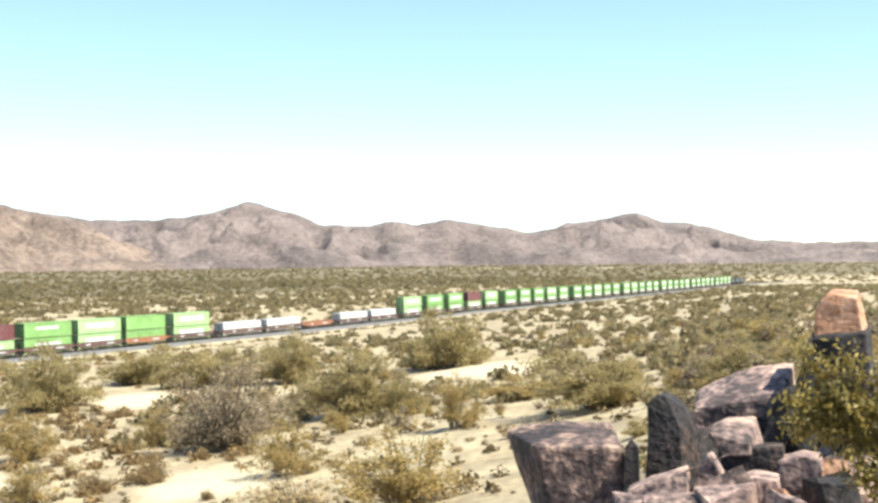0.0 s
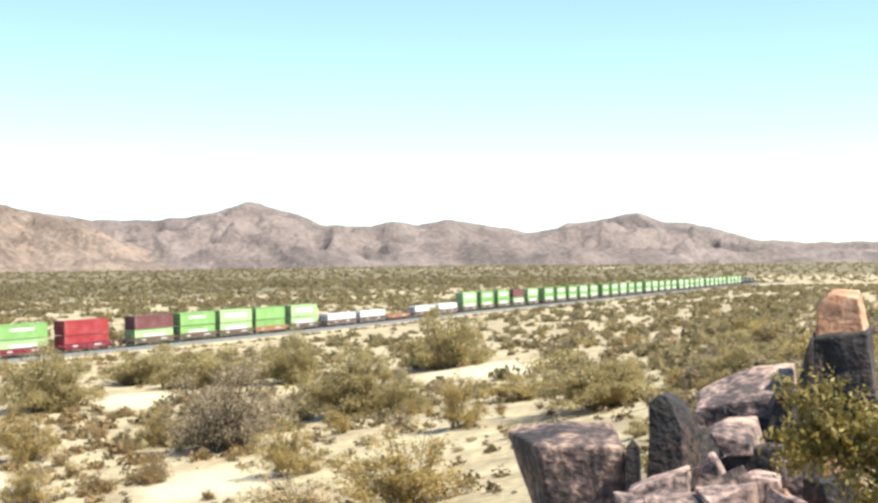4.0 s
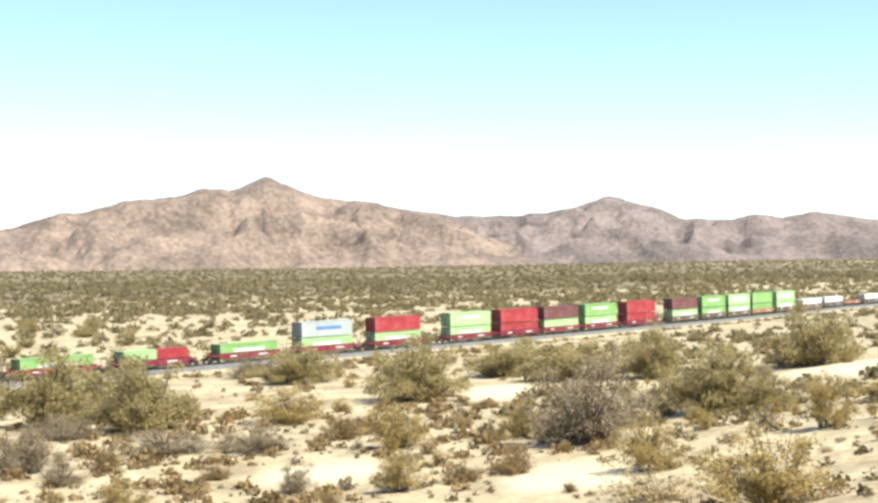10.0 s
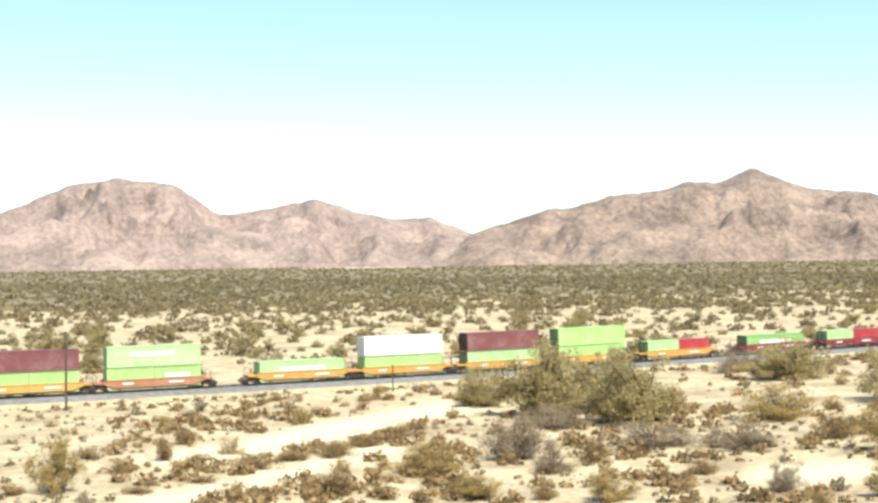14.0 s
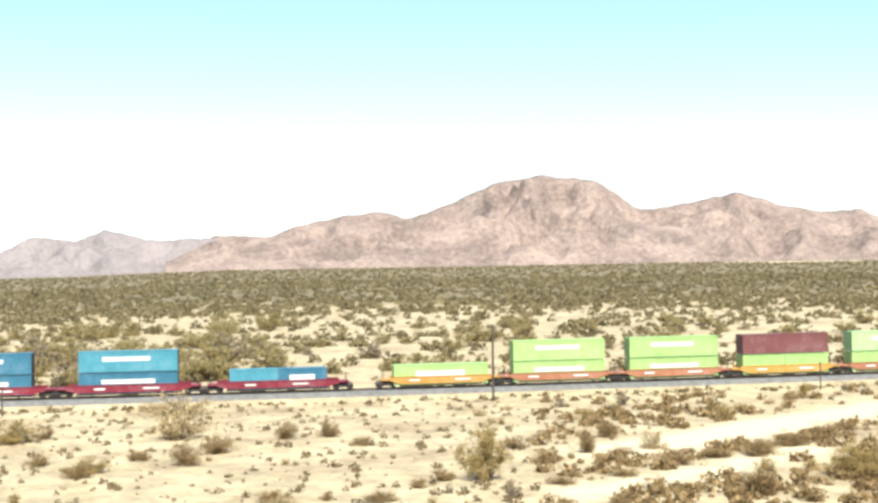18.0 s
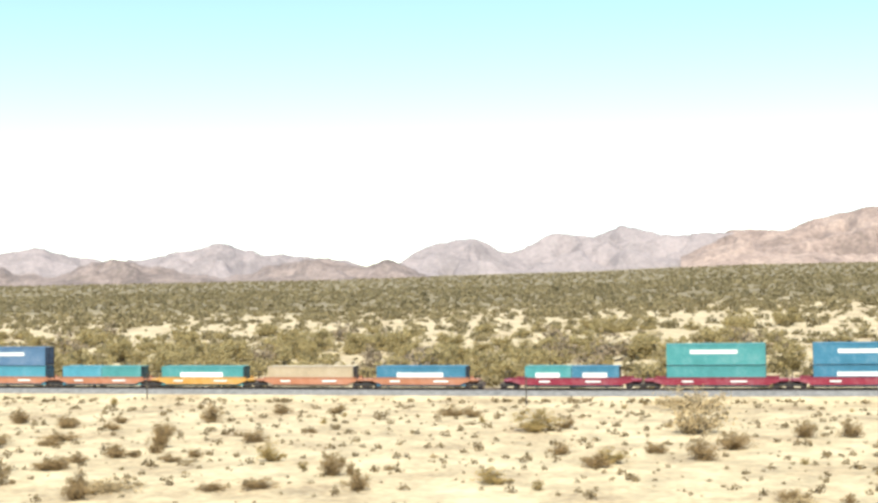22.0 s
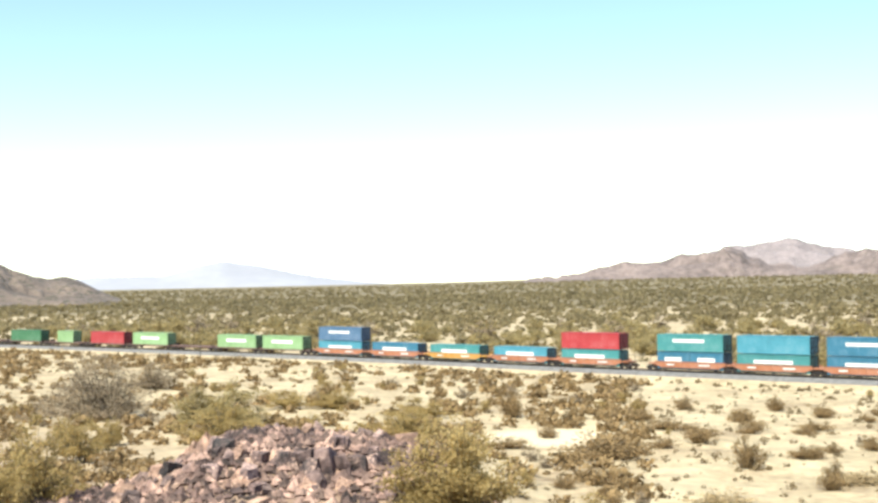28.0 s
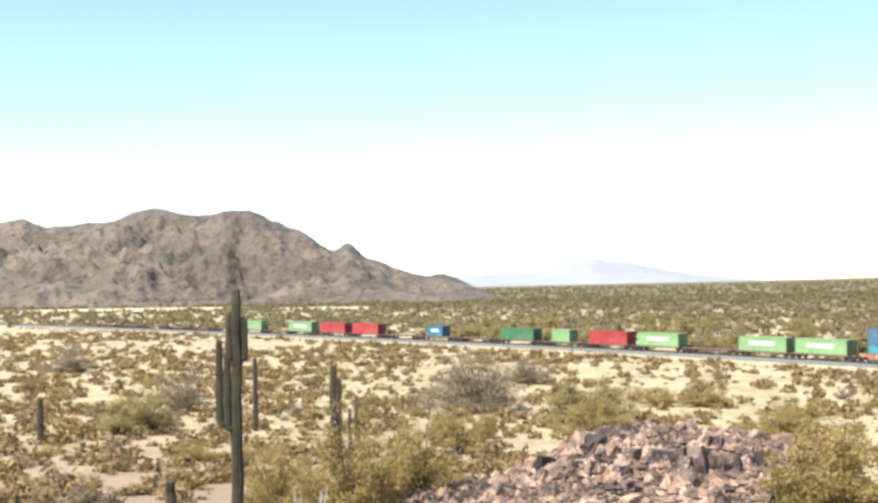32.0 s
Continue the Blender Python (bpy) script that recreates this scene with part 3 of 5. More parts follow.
def container(colour, size, mark, where):
    c = new("shipping_container")
    kind = {12.19: "forty-foot", 6.06: "twenty-foot", 14.63: "long"}[size]
    tagged(c, f"{NAMES[colour]} corrugated steel {kind} container {where}", "container", group="containers on the train")
    for key, name in (("shell", "shell"), ("frame", "frame"), ("door", "door"), ("door_2", "door")):
        shell_part(name, SHELLS[size][key], colour, c)
    shell_part("end_ribs", SHELLS[size]["end_ribs"], colour, c)
    # broad black gear stands in for part of the shade on the end
    shell_part("door_gear", SHELLS[size]["gear"], IRON, c, "black door gaskets and locking rods, widened to deepen the end shade")
    if mark:
        # plain bars in place of lettering, on both long sides
        ink, x0, x1, z0, z1 = mark
        for sign in (-1, 1):
            y0, y1 = sorted((sign * (WIDTH / 2 - 0.028), sign * (WIDTH / 2 - 0.016)))
            lo, hi = (x0, x1) if sign < 0 else (-x1, -x0)
            part("lettering_bar", boxes((lo * size, hi * size, y0, y1, z0, z1)), ink, c, "row of lettering as a plain bar")
    return c


# ---------------------------------------------------------------- railway cars
def bogie(parent, x):
    b = part("bogie", boxes((x - 1.3, x + 1.3, -1.12, -0.98, 0.32, 0.62), (x - 1.3, x + 1.3, 0.98, 1.12, 0.32, 0.62), (x - 0.25, x + 0.25, -1.0, 1.0, 0.35, 0.7)), IRON, parent, "black cast side frames")
    for dx in (-0.88, 0.88):
        bm = bmesh.new()
        for y0, y1 in ((-0.80, -0.66), (0.66, 0.80)):
            disc(bm, x + dx, y0, y1, 0.45, 0.45)
        box(bm, x + dx - 0.07, x + dx + 0.07, -0.66, 0.66, 0.38, 0.52)
        part("wheelset", bm, STEEL, b)


def well_side(sign, length, floor=0.58, top=1.40):
    """One deep side sill: a plate that slopes up to the end platforms, with ribs and a top flange."""
    bm = bmesh.new()
    a = length / 2
    outline = [(-a, 0.92), (-a + 1.1, floor), (a - 1.1, floor), (a, 0.92), (a, top), (-a, top)]
    for y in (1.30, 1.36):
        vs = [bm.verts.new((x, sign * y, z)) for x, z in outline]
        bm.faces.new(vs if (sign > 0) == (y < 1.33) else vs[::-1])
    bm.verts.ensure_lookup_table()
    n = len(outline)
    for i in range(n):
        bm.faces.new((bm.verts[i], bm.verts[(i + 1) % n], bm.verts[n + (i + 1) % n], bm.verts[n + i]))
    y0, y1 = sorted((sign * 1.27, sign * 1.43))
    box(bm, -a, a, y0, y1, top, top + 0.07)
    box(bm, -a + 1.1, a - 1.1, y0, y1, floor - 0.07, floor)
    for x in np.linspace(-a + 1.4, a - 1.4, 9):
        y0, y1 = sorted((sign * 1.36, sign * 1.42))
        box(bm, x - 0.05, x + 0.05, y0, y1, floor, top)
    bmesh.ops.recalc_face_normals(bm, faces=bm.faces)
    return bm


CAR_NAMES = {CAR_ORANGE: "orange", CAR_YELLOW: "yellow-orange", CAR_MAROON: "maroon", CAR_BROWN: "dark brown"}
FIRST_CAR = {}


def well_car(colour, WELL=13.1):
    """A well unit that carries containers low between deep side sills."""
    if (colour, WELL) in FIRST_CAR:
        return copy_thing(FIRST_CAR[colour, WELL], Matrix())
    c = new("well_car")
    tagged(c, f"{CAR_NAMES[colour]} articulated steel well car of a freight train", "railway car", group="well cars of the train")
    part("side_sill", well_side(-1, WELL), colour, c)
    part("side_sill", well_side(1, WELL), colour, c)
    part("well_floor", boxes((-WELL / 2 + 1.2, WELL / 2 - 1.2, -1.3, 1.3, 0.24, 0.31), *[(x - 0.15, x + 0.15, -1.3, 1.3, 0.18, 0.26) for x in (-4.5, 0, 4.5)]), IRON, c)
    for e in (-1, 1):
        x0, x1 = sorted((e * (WELL / 2 - 0.15), e * (WELL / 2 + 1.2)))
        part("end_platform", boxes((x0, x1, -1.25, 1.25, 1.00, 1.20), (x0, x1, -0.3, 0.3, 0.66, 1.02)), colour, c)
        part("handrail", boxes((e * (WELL / 2 + 0.9) - 0.03, e * (WELL / 2 + 0.9) + 0.03, -1.2, -1.14, 1.20, 2.2), (e * (WELL / 2 + 0.9) - 0.03, e * (WELL / 2 + 0.9) + 0.03, 1.14, 1.2, 1.20, 2.2),
                               (e * (WELL / 2 + 0.9) - 0.03, e * (WELL / 2 + 0.9) + 0.03, -1.14, 1.14, 2.14, 2.2)), IRON, c)
        part("drawbar", boxes((min(e * WELL / 2, e * (WELL / 2 + 1.5)), max(e * WELL / 2, e * (WELL / 2 + 1.5)), -0.15, 0.15, 0.66, 0.86)), IRON, c)
    bogie(c, -WELL / 2 - 0.5)
    bogie(c, WELL / 2 + 0.5)
    for sign in (-1, 1):
        y0, y1 = sorted((sign * 1.425, sign * 1.437))
        for x, w in ((-4.2, 1.4), (1.8, 2.0)):
            part("lettering_bar", boxes((x, x + w, y0, y1, 0.86, 1.06)), MARK, c, "white lettering as a plain bar")
    FIRST_CAR[colour, WELL] = c
    return c


def spine_car(colour):
    """A flat skeleton unit with a deck at one metre."""
    key = (colour, "flat")
    if key in FIRST_CAR:
        return copy_thing(FIRST_CAR[key], Matrix())
    c = new("spine_car")
    tagged(c, f"{CAR_NAMES[colour]} skeleton flat car with cross arms", "railway car", group="flat cars of the train")
    part("centre_sill", boxes((-7.3, 7.3, -0.45, 0.45, 0.62, 0.98)), colour, c)
    part("side_rail", boxes((-6.6, 6.6, -1.3, -1.16, 0.72, 0.98)), colour, c)
    part("side_rail", boxes((-6.6, 6.6, 1.16, 1.3, 0.72, 0.98)), colour, c)
    for x in (-6.0, -2.0, 2.0, 6.0):
        part("cross_arm", boxes((x - 0.2, x + 0.2, -1.2, 1.2, 0.76, 0.97)), colour, c)
    part("hitch", boxes((-6.9, -6.4, -0.5, 0.5, 0.98, 1.45)), IRON, c)
    bogie(c, -6.4)
    bogie(c, 6.4)
    FIRST_CAR[key] = c
    return c


# ---------------------------------------------------------------- the make-up of the train
M_MID = (MARK, -0.27, 0.25, 1.10, 1.75)
M_LOW = (MARK, -0.27, 0.27, 1.25, 1.75)
M_TOP = (MARK, -0.26, 0.22, 1.35, 1.85)
M_BIG = (MARK, -0.33, 0.33, 0.95, 1.85)
M_INK = (MARK_BLUE, -0.22, 0.28, 1.15, 1.70)
LONG, HALF = 12.19, 6.06
# distance of the load's rear end along the line at the start, car colour, lower loads, upper load
# a load: colour, size, lettering
GREEN2 = ([(LIME, LONG, M_LOW)], (LIME, LONG, M_TOP))
PALE2 = ([(LIME2, LONG, M_BIG)], (LIME2, LONG, M_BIG))
TRAIN = [
    (325.0, CAR_BROWN, [(WHITE, 14.63, None)], None),
    (307.7, CAR_BROWN, [(WHITE, 14.63, None)], None),
    (290.5, CAR_ORANGE, [], None),
    (273.2, CAR_BROWN, [(WHITE, 14.63, None)], None),
    (256.0, CAR_BROWN, [(WHITE, 14.63, None)], None),
    (238.6, CAR_BROWN, *PALE2),
    (223.6, CAR_ORANGE, [(LIME, LONG, None)], (LIME, LONG, None)),
    (209.8, CAR_BROWN, *PALE2),
    (195.8, CAR_BROWN, *GREEN2),
    (181.2, CAR_BROWN, [(LIME2, LONG, M_LOW)], (BROWN, LONG, None)),
    (161.2, CAR_MAROON, [(RED, LONG, (MARK, -0.45, 0.45, 0.25, 0.5))], (RED, LONG, None)),
    (144.6, CAR_MAROON, [(LIME2, LONG, M_LOW)], (LIME, LONG, M_TOP)),
    (129.8, CAR_MAROON, [(LIME2, LONG, None)], (BROWN, LONG, None)),
    (115.3, CAR_MAROON, [(RED, LONG, (MARK, -0.45, 0.45, 0.25, 0.5))], (RED, LONG, None)),
    (99.8, CAR_MAROON, [(LIME2, LONG, M_LOW)], (LIME2, LONG, M_TOP)),
    (79.0, CAR_MAROON, [(LIME2, LONG, M_LOW)], (RED, LONG, None)),
    (61.0, CAR_MAROON, [(LIME2, LONG, M_LOW)], (GREY, LONG, M_INK)),
    (43.2, CAR_MAROON, [(LIME, LONG, M_LOW)], None),
    (24.6, CAR_MAROON, [(LIME2, HALF, None), (RED, HALF, None)], None),
    (7.0, CAR_MAROON, [(LIME, LONG, M_LOW)], None),
    (-13.0, CAR_YELLOW, [(LIME2, HALF, None), (RED, HALF, None)], None),
    (-29.6, CAR_YELLOW, [(LIME3, LONG, None)], (LIME3, LONG, None)),
    (-45.3, CAR_YELLOW, [(LIME2, LONG, None)], (BROWN, LONG, None)),
    (-61.6, CAR_YELLOW, [(LIME3, LONG, None)], (WHITE, LONG, None)),
    (-76.9, CAR_YELLOW, [(LIME2, LONG, M_LOW)], None),
    (-97.2, CAR_ORANGE, [(LIME3, HALF, None), (LIME3, HALF, M_LOW)], (LIME2, LONG, M_TOP)),
    (-112.9, CAR_YELLOW, [(LIME3, HALF, None), (LIME3, HALF, None)], (BROWN, LONG, None)),
    (-128.6, CAR_ORANGE, [(LIME3, LONG, M_LOW)], (LIME3, LONG, M_TOP)),
    (-144.2, CAR_ORANGE, [(LIME3, LONG, M_LOW)], (LIME3, LONG, M_TOP)),
    (-159.8, CAR_YELLOW, [(LIME3, LONG, M_MID)], None),
    (-180.6, CAR_MAROON, [(SKYBLUE, HALF, None), (BLUE, HALF, M_MID)], None),
    (-199.2, CAR_MAROON, [(BLUE, LONG, M_LOW)], (SKYBLUE, LONG, M_TOP)),
    (-217.1, CAR_MAROON, [(BLUE, LONG, M_LOW)], (BLUE, LONG, M_TOP)),
    (-235.0, CAR_MAROON, [(TEAL, LONG, None)], (TEAL, LONG, M_TOP)),
    (-253.2, CAR_MAROON, [(TEAL, HALF, M_MID), (BLUE, HALF, M_MID)], None),
    (-273.3, CAR_ORANGE, [(BLUE, LONG, M_MID)], None),
    (-288.8, CAR_ORANGE, [(TAN, LONG, None)], None),
    (-304.6, CAR_YELLOW, [(TEAL, LONG, M_MID)], None),
    (-320.0, CAR_ORANGE, [(SKYBLUE, HALF, None), (TEAL, HALF, None)], None),
    (-335.0, CAR_ORANGE, [(SKYBLUE, LONG, None)], (NAVY, LONG, M_TOP)),
    (-354.9, CAR_ORANGE, [(BLUE, LONG, M_LOW)], (BLUE, LONG, M_TOP)),
    (-369.9, CAR_ORANGE, [(BLUE, LONG, M_LOW)], (BLUE, LONG, M_TOP)),
    (-385.4, CAR_ORANGE, [(BLUE, LONG, M_LOW)], (BLUE, LONG, M_TOP)),
    (-400.3, CAR_ORANGE, [(TEAL, LONG, M_LOW)], (SKYBLUE, LONG, None)),
    (-415.0, CAR_ORANGE, [(BLUE, HALF, M_MID), (BLUE, HALF, M_MID)], (TEAL, LONG, M_TOP)),
    (-434.8, CAR_ORANGE, [(TEAL, LONG, M_MID)], (RED, LONG, None)),
    (-450.3, CAR_ORANGE, [(SKYBLUE, LONG, M_MID)], None),
    (-466.1, CAR_YELLOW, [(TEAL, LONG, M_MID)], None),
    (-481.6, CAR_ORANGE, [(BLUE, LONG, M_MID)], None),
    (-496.8, CAR_ORANGE, [(SKYBLUE, LONG, M_LOW)], (NAVY, LONG, M_TOP)),
]
# the rear of the train: flat cars
FLATS = [
    (-513.8, (MID_GREEN, LONG, M_MID)), (-528.2, (MID_GREEN, LONG, M_MID)), (-542.7, None), (-557.3, (MID_GREEN, LONG, M_MID)), (-572.8, (RED, LONG, None)),
    (-588.6, (MID_GREEN, HALF, None)), (-604.4, (DEEP_GREEN, LONG, None)), (-620.5, None), (-636.6, (BLUE, HALF, M_MID)), (-652.0, None), (-668.0, (RED, LONG, None)), (-684.0, (RED, LONG, None)),
    (-701.0, (MID_GREEN, LONG, M_MID)), (-714.5, None), (-728.5, (MID_GREEN, LONG, None)), (-744.5, None), (-760.5, None), (-776.5, None), (-792.5, None), (-808.5, None), (-824.5, None),
]
# the head of the train: lime green double stacks, in sets of five
HEAD = []
s_head = 345.2
for k in range(34):
    HEAD.append((s_head, CAR_BROWN, [(LIME if k % 3 else LIME2, LONG, M_BIG)], (BROWN, LONG, None) if k == 3 else (LIME if k % 4 else LIME2, LONG, M_BIG)))
    s_head += 16.6 if k % 5 != 4 else 20.5


def locomotive():
    """A dark six-axle diesel at the head of the train."""
    if "engine" in FIRST_CAR:
        return copy_thing(FIRST_CAR["engine"], Matrix())
    c = new("locomotive")
    tagged(c, "dark grey diesel locomotive at the head of the train", "locomotive", group="locomotives of the train")
    part("underframe", boxes((-10.4, 10.4, -1.5, 1.5, 1.1, 1.5)), IRON, c)
    part("hood", boxes((-10.0, 5.6, -0.95, 0.95, 1.5, 4.2), (-9.6, -4.0, -1.3, 1.3, 3.3, 4.5)), DARK, c)
    part("cab", boxes((5.6, 8.4, -1.5, 1.5, 1.5, 4.5)), DARK, c)
    part("nose", boxes((8.4, 10.1, -0.95, 0.95, 1.5, 3.1)), CAR_YELLOW, c)
    part("fuel_tank", boxes((-3.0, 3.0, -1.4, 1.4, 0.35, 1.1)), IRON, c)
    bogie(c, -7.0)
    bogie(c, 7.0)
    FIRST_CAR["engine"] = c
    return c


SPEED = 11.15
KEY_TIMES = [0, 2, 4, 6, 8, 10, 12, 14, 16, 18, 20, 22, 24, 26, 28, 30, 32]
MOVING = []


def lay(ob, s, up, half_turn=False):
    MOVING.append((ob, s, up, half_turn))


def build_train():
    for s, colour, lower, upper in HEAD + TRAIN:
        back = s > -60  # doors to the rear on the leading cars, so black gear darkens those ends
        size = 14.63 if any(l[1] == 14.63 for l in lower) else LONG
        lay(well_car(colour, 15.4 if -260 < s < -165 else size + 0.9), s + size / 2, 0.0)
        z = 0.33
        if len(lower) == 1:
            lay(container(*lower[0], "low in a well car"), s + size / 2, z, back)
        else:
            for k, l in enumerate(lower):
                lay(container(*l, "low in a well car"), s + HALF / 2 + k * (LONG - HALF), z, back)
        if upper:
            lay(container(*upper, "stacked on another container"), s + size / 2, z + HEIGHT + 0.13, back)
    for k in range(3):
        lay(locomotive(), s_head + 11 + 22.5 * k, 0.0)
    for s, load in FLATS:
        lay(spine_car(CAR_BROWN), s + LONG / 2, 0.0)
        if load:
            lay(container(*load, "on a flat car"), s + load[1] / 2 + (0 if load[1] == LONG else 3.0), 0.99)


build_train()


# ---------------------------------------------------------------- plants
def tube(points, radii, sides=5):
    """Vertices and quads of a tapered tube through the points."""
    v, f = [], []
    for k, (p, r) in enumerate(zip(points, radii)):
        d = Vector(points[min(k + 1, len(points) - 1)]) - Vector(points[max(k - 1, 0)])
        d.normalize()
        a = d.orthogonal().normalized()
        b = d.cross(a)
        for i in range(sides):
            t = 2 * math.pi * i / sides
            v.append(Vector(p) + (a * math.cos(t) + b * math.sin(t)) * r)
        if k:
            for i in range(sides):
                f.append(((k - 1) * sides + i, (k - 1) * sides + (i + 1) % sides, k * sides + (i + 1) % sides, k * sides + i))
    return v, f


def leaf_quads(rng, centres, size, flat=0.5):
    """One small bent quad for each centre, turned at random."""
    n = len(centres)
    a = rng.normal(size=(n, 3))
    a /= np.linalg.norm(a, axis=1)[:, None]
    b = rng.normal(size=(n, 3))
    b -= a * (a * b).sum(1)[:, None]
    b /= np.linalg.norm(b, axis=1)[:, None]
    s = size * rng.uniform(0.6, 1.4, n)[:, None]
    a, b = a * s, b * s * flat
    v = np.stack([centres - a, centres - b, centres + a, centres + b], 1).reshape(-1, 3)
    f = np.arange(4 * n).reshape(-1, 4)
    return v, f


def make_bush(seed, leaves, leaf_size, wide, high, branches, low, material, name, label, category, stem_r=0.012, open_foot=0.3, tight=0.085):
    """A shrub about one unit across: branches fan out from the foot and carry tufts of leaves on their outer part."""
    rng = np.random.default_rng(seed)
    thing = new(name)
    tagged(thing, label, category)
    sv, sf, centres = [], [], []
    skew = rng.normal(size=2) * 0.08
    for k in range(branches):
        a = 2 * math.pi * (k * 0.618 + rng.uniform(-0.1, 0.1))
        e = math.asin(min(0.999, low + (1 - low) * rng.uniform(0, 1) ** 1.2))
        reach = rng.uniform(0.62, 1.05)
        end = np.array([wide * math.cos(e) * math.cos(a) + skew[0], wide * math.cos(e) * math.sin(a) + skew[1], high * math.sin(e)]) * reach
        end[2] += 0.06 * high
        foot = np.array([rng.normal() * 0.04, rng.normal() * 0.04, -0.03])
        bend = 0.5 * (foot + end) + np.array([0, 0, 0.12 * high]) + rng.normal(size=3) * 0.04
        t = np.linspace(0, 1, 5)[:, None]
        curve = (1 - t) ** 2 * foot + 2 * t * (1 - t) * bend + t ** 2 * end
        v, f = tube([tuple(p) for p in curve], [stem_r, stem_r * 0.75, stem_r * 0.5, stem_r * 0.35, stem_r * 0.12], 3)
        sf += [tuple(i + len(sv) for i in q) for q in f]
        sv += [tuple(p) for p in v]
        tufts = int(rng.integers(2, 5))
        for j in range(tufts):
            n = int(leaves / branches / tufts * rng.uniform(0.5, 1.5))
            t = open_foot + (1.0 - open_foot) * (j + rng.uniform(0.3, 1.0)) / tufts
            mid = (1 - t) ** 2 * foot + 2 * t * (1 - t) * bend + t ** 2 * end + rng.normal(size=3) * 0.03
            d = rng.normal(size=(n, 3))
            d *= (rng.uniform(0, 1, n) ** 0.45 / np.linalg.norm(d, axis=1))[:, None]
            stray = 1 + (rng.uniform(0, 1, n) > 0.88)[:, None] * rng.uniform(0, 0.8, (n, 1))
            centres.append(mid + d * stray * tight * rng.uniform(0.7, 1.35) * np.array([1.0, 1.0, 0.75]))
    c = np.concatenate(centres)
    c = c[c[:, 2] > 0.01]
    mesh_from("bare_stem", sv, sf, STEM, thing)
    v, f = leaf_quads(rng, c, leaf_size, 0.45)
    mesh_from("crown", v, f, material, thing)
    return thing


PALO_WORDS = ("palo_verde_tree", "wide olive-green desert tree with thin leafy branches", "tree")
GREY_WORDS = ("grey_bush", "bare grey twiggy bush on pale sand", "bush")
CREO_WORDS = ("creosote_bush", "open olive-yellow creosote bush on pale sand", "bush")
STRAW_WORDS = ("straw_shrub", "pale straw-coloured dried-out shrub on sand", "shrub")
DRY_WORDS = ("dry_shrub", "small brownish dry shrub on pale sand", "shrub")
PALOS = [make_bush(10 + k, 16500, 0.0125, 0.50, 0.62, 44, 0.10, MESQUITE, *PALO_WORDS, 0.012, 0.30) for k in range(4)]
GREYS = [make_bush(30 + k, 11000, 0.012, 0.50, 0.78, 52, 0.10, GREYBUSH, *GREY_WORDS, 0.010, 0.15, 0.10) for k in range(3)]
CREOS = [make_bush(50 + k, 7000, 0.014, 0.48, 0.72, 36, 0.18, CREOSOTE, *CREO_WORDS, 0.008, 0.25) for k in range(5)]
DRIES = [make_bush(70 + k, 3200, 0.021, 0.48, 0.56, 24, 0.14, DRYBUSH, *DRY_WORDS, 0.010, 0.12, 0.13) for k in range(5)]
STRAWS = [make_bush(90 + k, 1800, 0.022, 0.50, 0.56, 34, 0.08, STRAW, *STRAW_WORDS, 0.009, 0.15, 0.11) for k in range(3)]
# lighter versions for the scatter and for the far side of the line
PALOS_FAR = [make_bush(110 + k, 2800, 0.025, 0.50, 0.60, 30, 0.10, MESQUITE, *PALO_WORDS, 0.012, 0.30) for k in range(4)]
GREYS_FAR = [make_bush(130 + k, 560, 0.045, 0.50, 0.66, 24, 0.10, GREYBUSH, *GREY_WORDS, 0.010, 0.22) for k in range(3)]
CREOS_FAR = [make_bush(150 + k, 900, 0.036, 0.48, 0.66, 20, 0.18, CREOSOTE, *CREO_WORDS, 0.010, 0.20, 0.12) for k in range(4)]
DRIES_FAR = [make_bush(170 + k, 900, 0.036, 0.48, 0.52, 18, 0.14, DRYBUSH, *DRY_WORDS, 0.012, 0.12, 0.13) for k in range(5)]
STRAWS_FAR = [make_bush(190 + k, 700, 0.036, 0.48, 0.52, 22, 0.10, STRAW, *STRAW_WORDS, 0.010, 0.12, 0.12) for k in range(3)]
USED = set()


def plant(kinds, az, r, width, rng, tall=1.0):
    """Stand a bush at a bearing and distance; the first use takes the original."""
    k = int(rng.integers(len(kinds)))
    x, y = r * math.sin(radians(az)), r * math.cos(radians(az))
    m = Matrix.LocRotScale((x, y, float(ground_z(x, y)) - 0.04), Euler((0, 0, rng.uniform(0, 6.28))), None)
    ob = kinds[k]
    if ob in USED:
        ob = copy_thing(ob, m)
    else:
        USED.add(ob)
        ob.matrix_basis = m
    ob.scale = (width, width, width * tall * rng.uniform(0.9, 1.1))
    return ob


TREES = [(-15.9, 155, 10.3, 0.92), (-12.4, 187, 12.7, 0.57), (-9.0, 176, 12.7, 0.62), (-6.1, 169, 7.4, 1.17), (-3.6, 123, 9.1, 0.87), (-1.5, 119, 3.8, 1.08),
         (0.1, 170, 10.2, 0.97), (7.3, 99, 9.1, 0.62), (11.6, 81, 4.2, 0.89), (-32.8, 161, 6.1, 0.97), (-30.0, 150, 11.4, 0.85), (-26.1, 141, 10.7, 0.99),
         (-27.9, 152, 6.7, 1.37), (-20.4, 192, 11.5, 0.65), (-129.5, 150, 7.8, 0.80), (-111.7, 154, 9.3, 0.73)]
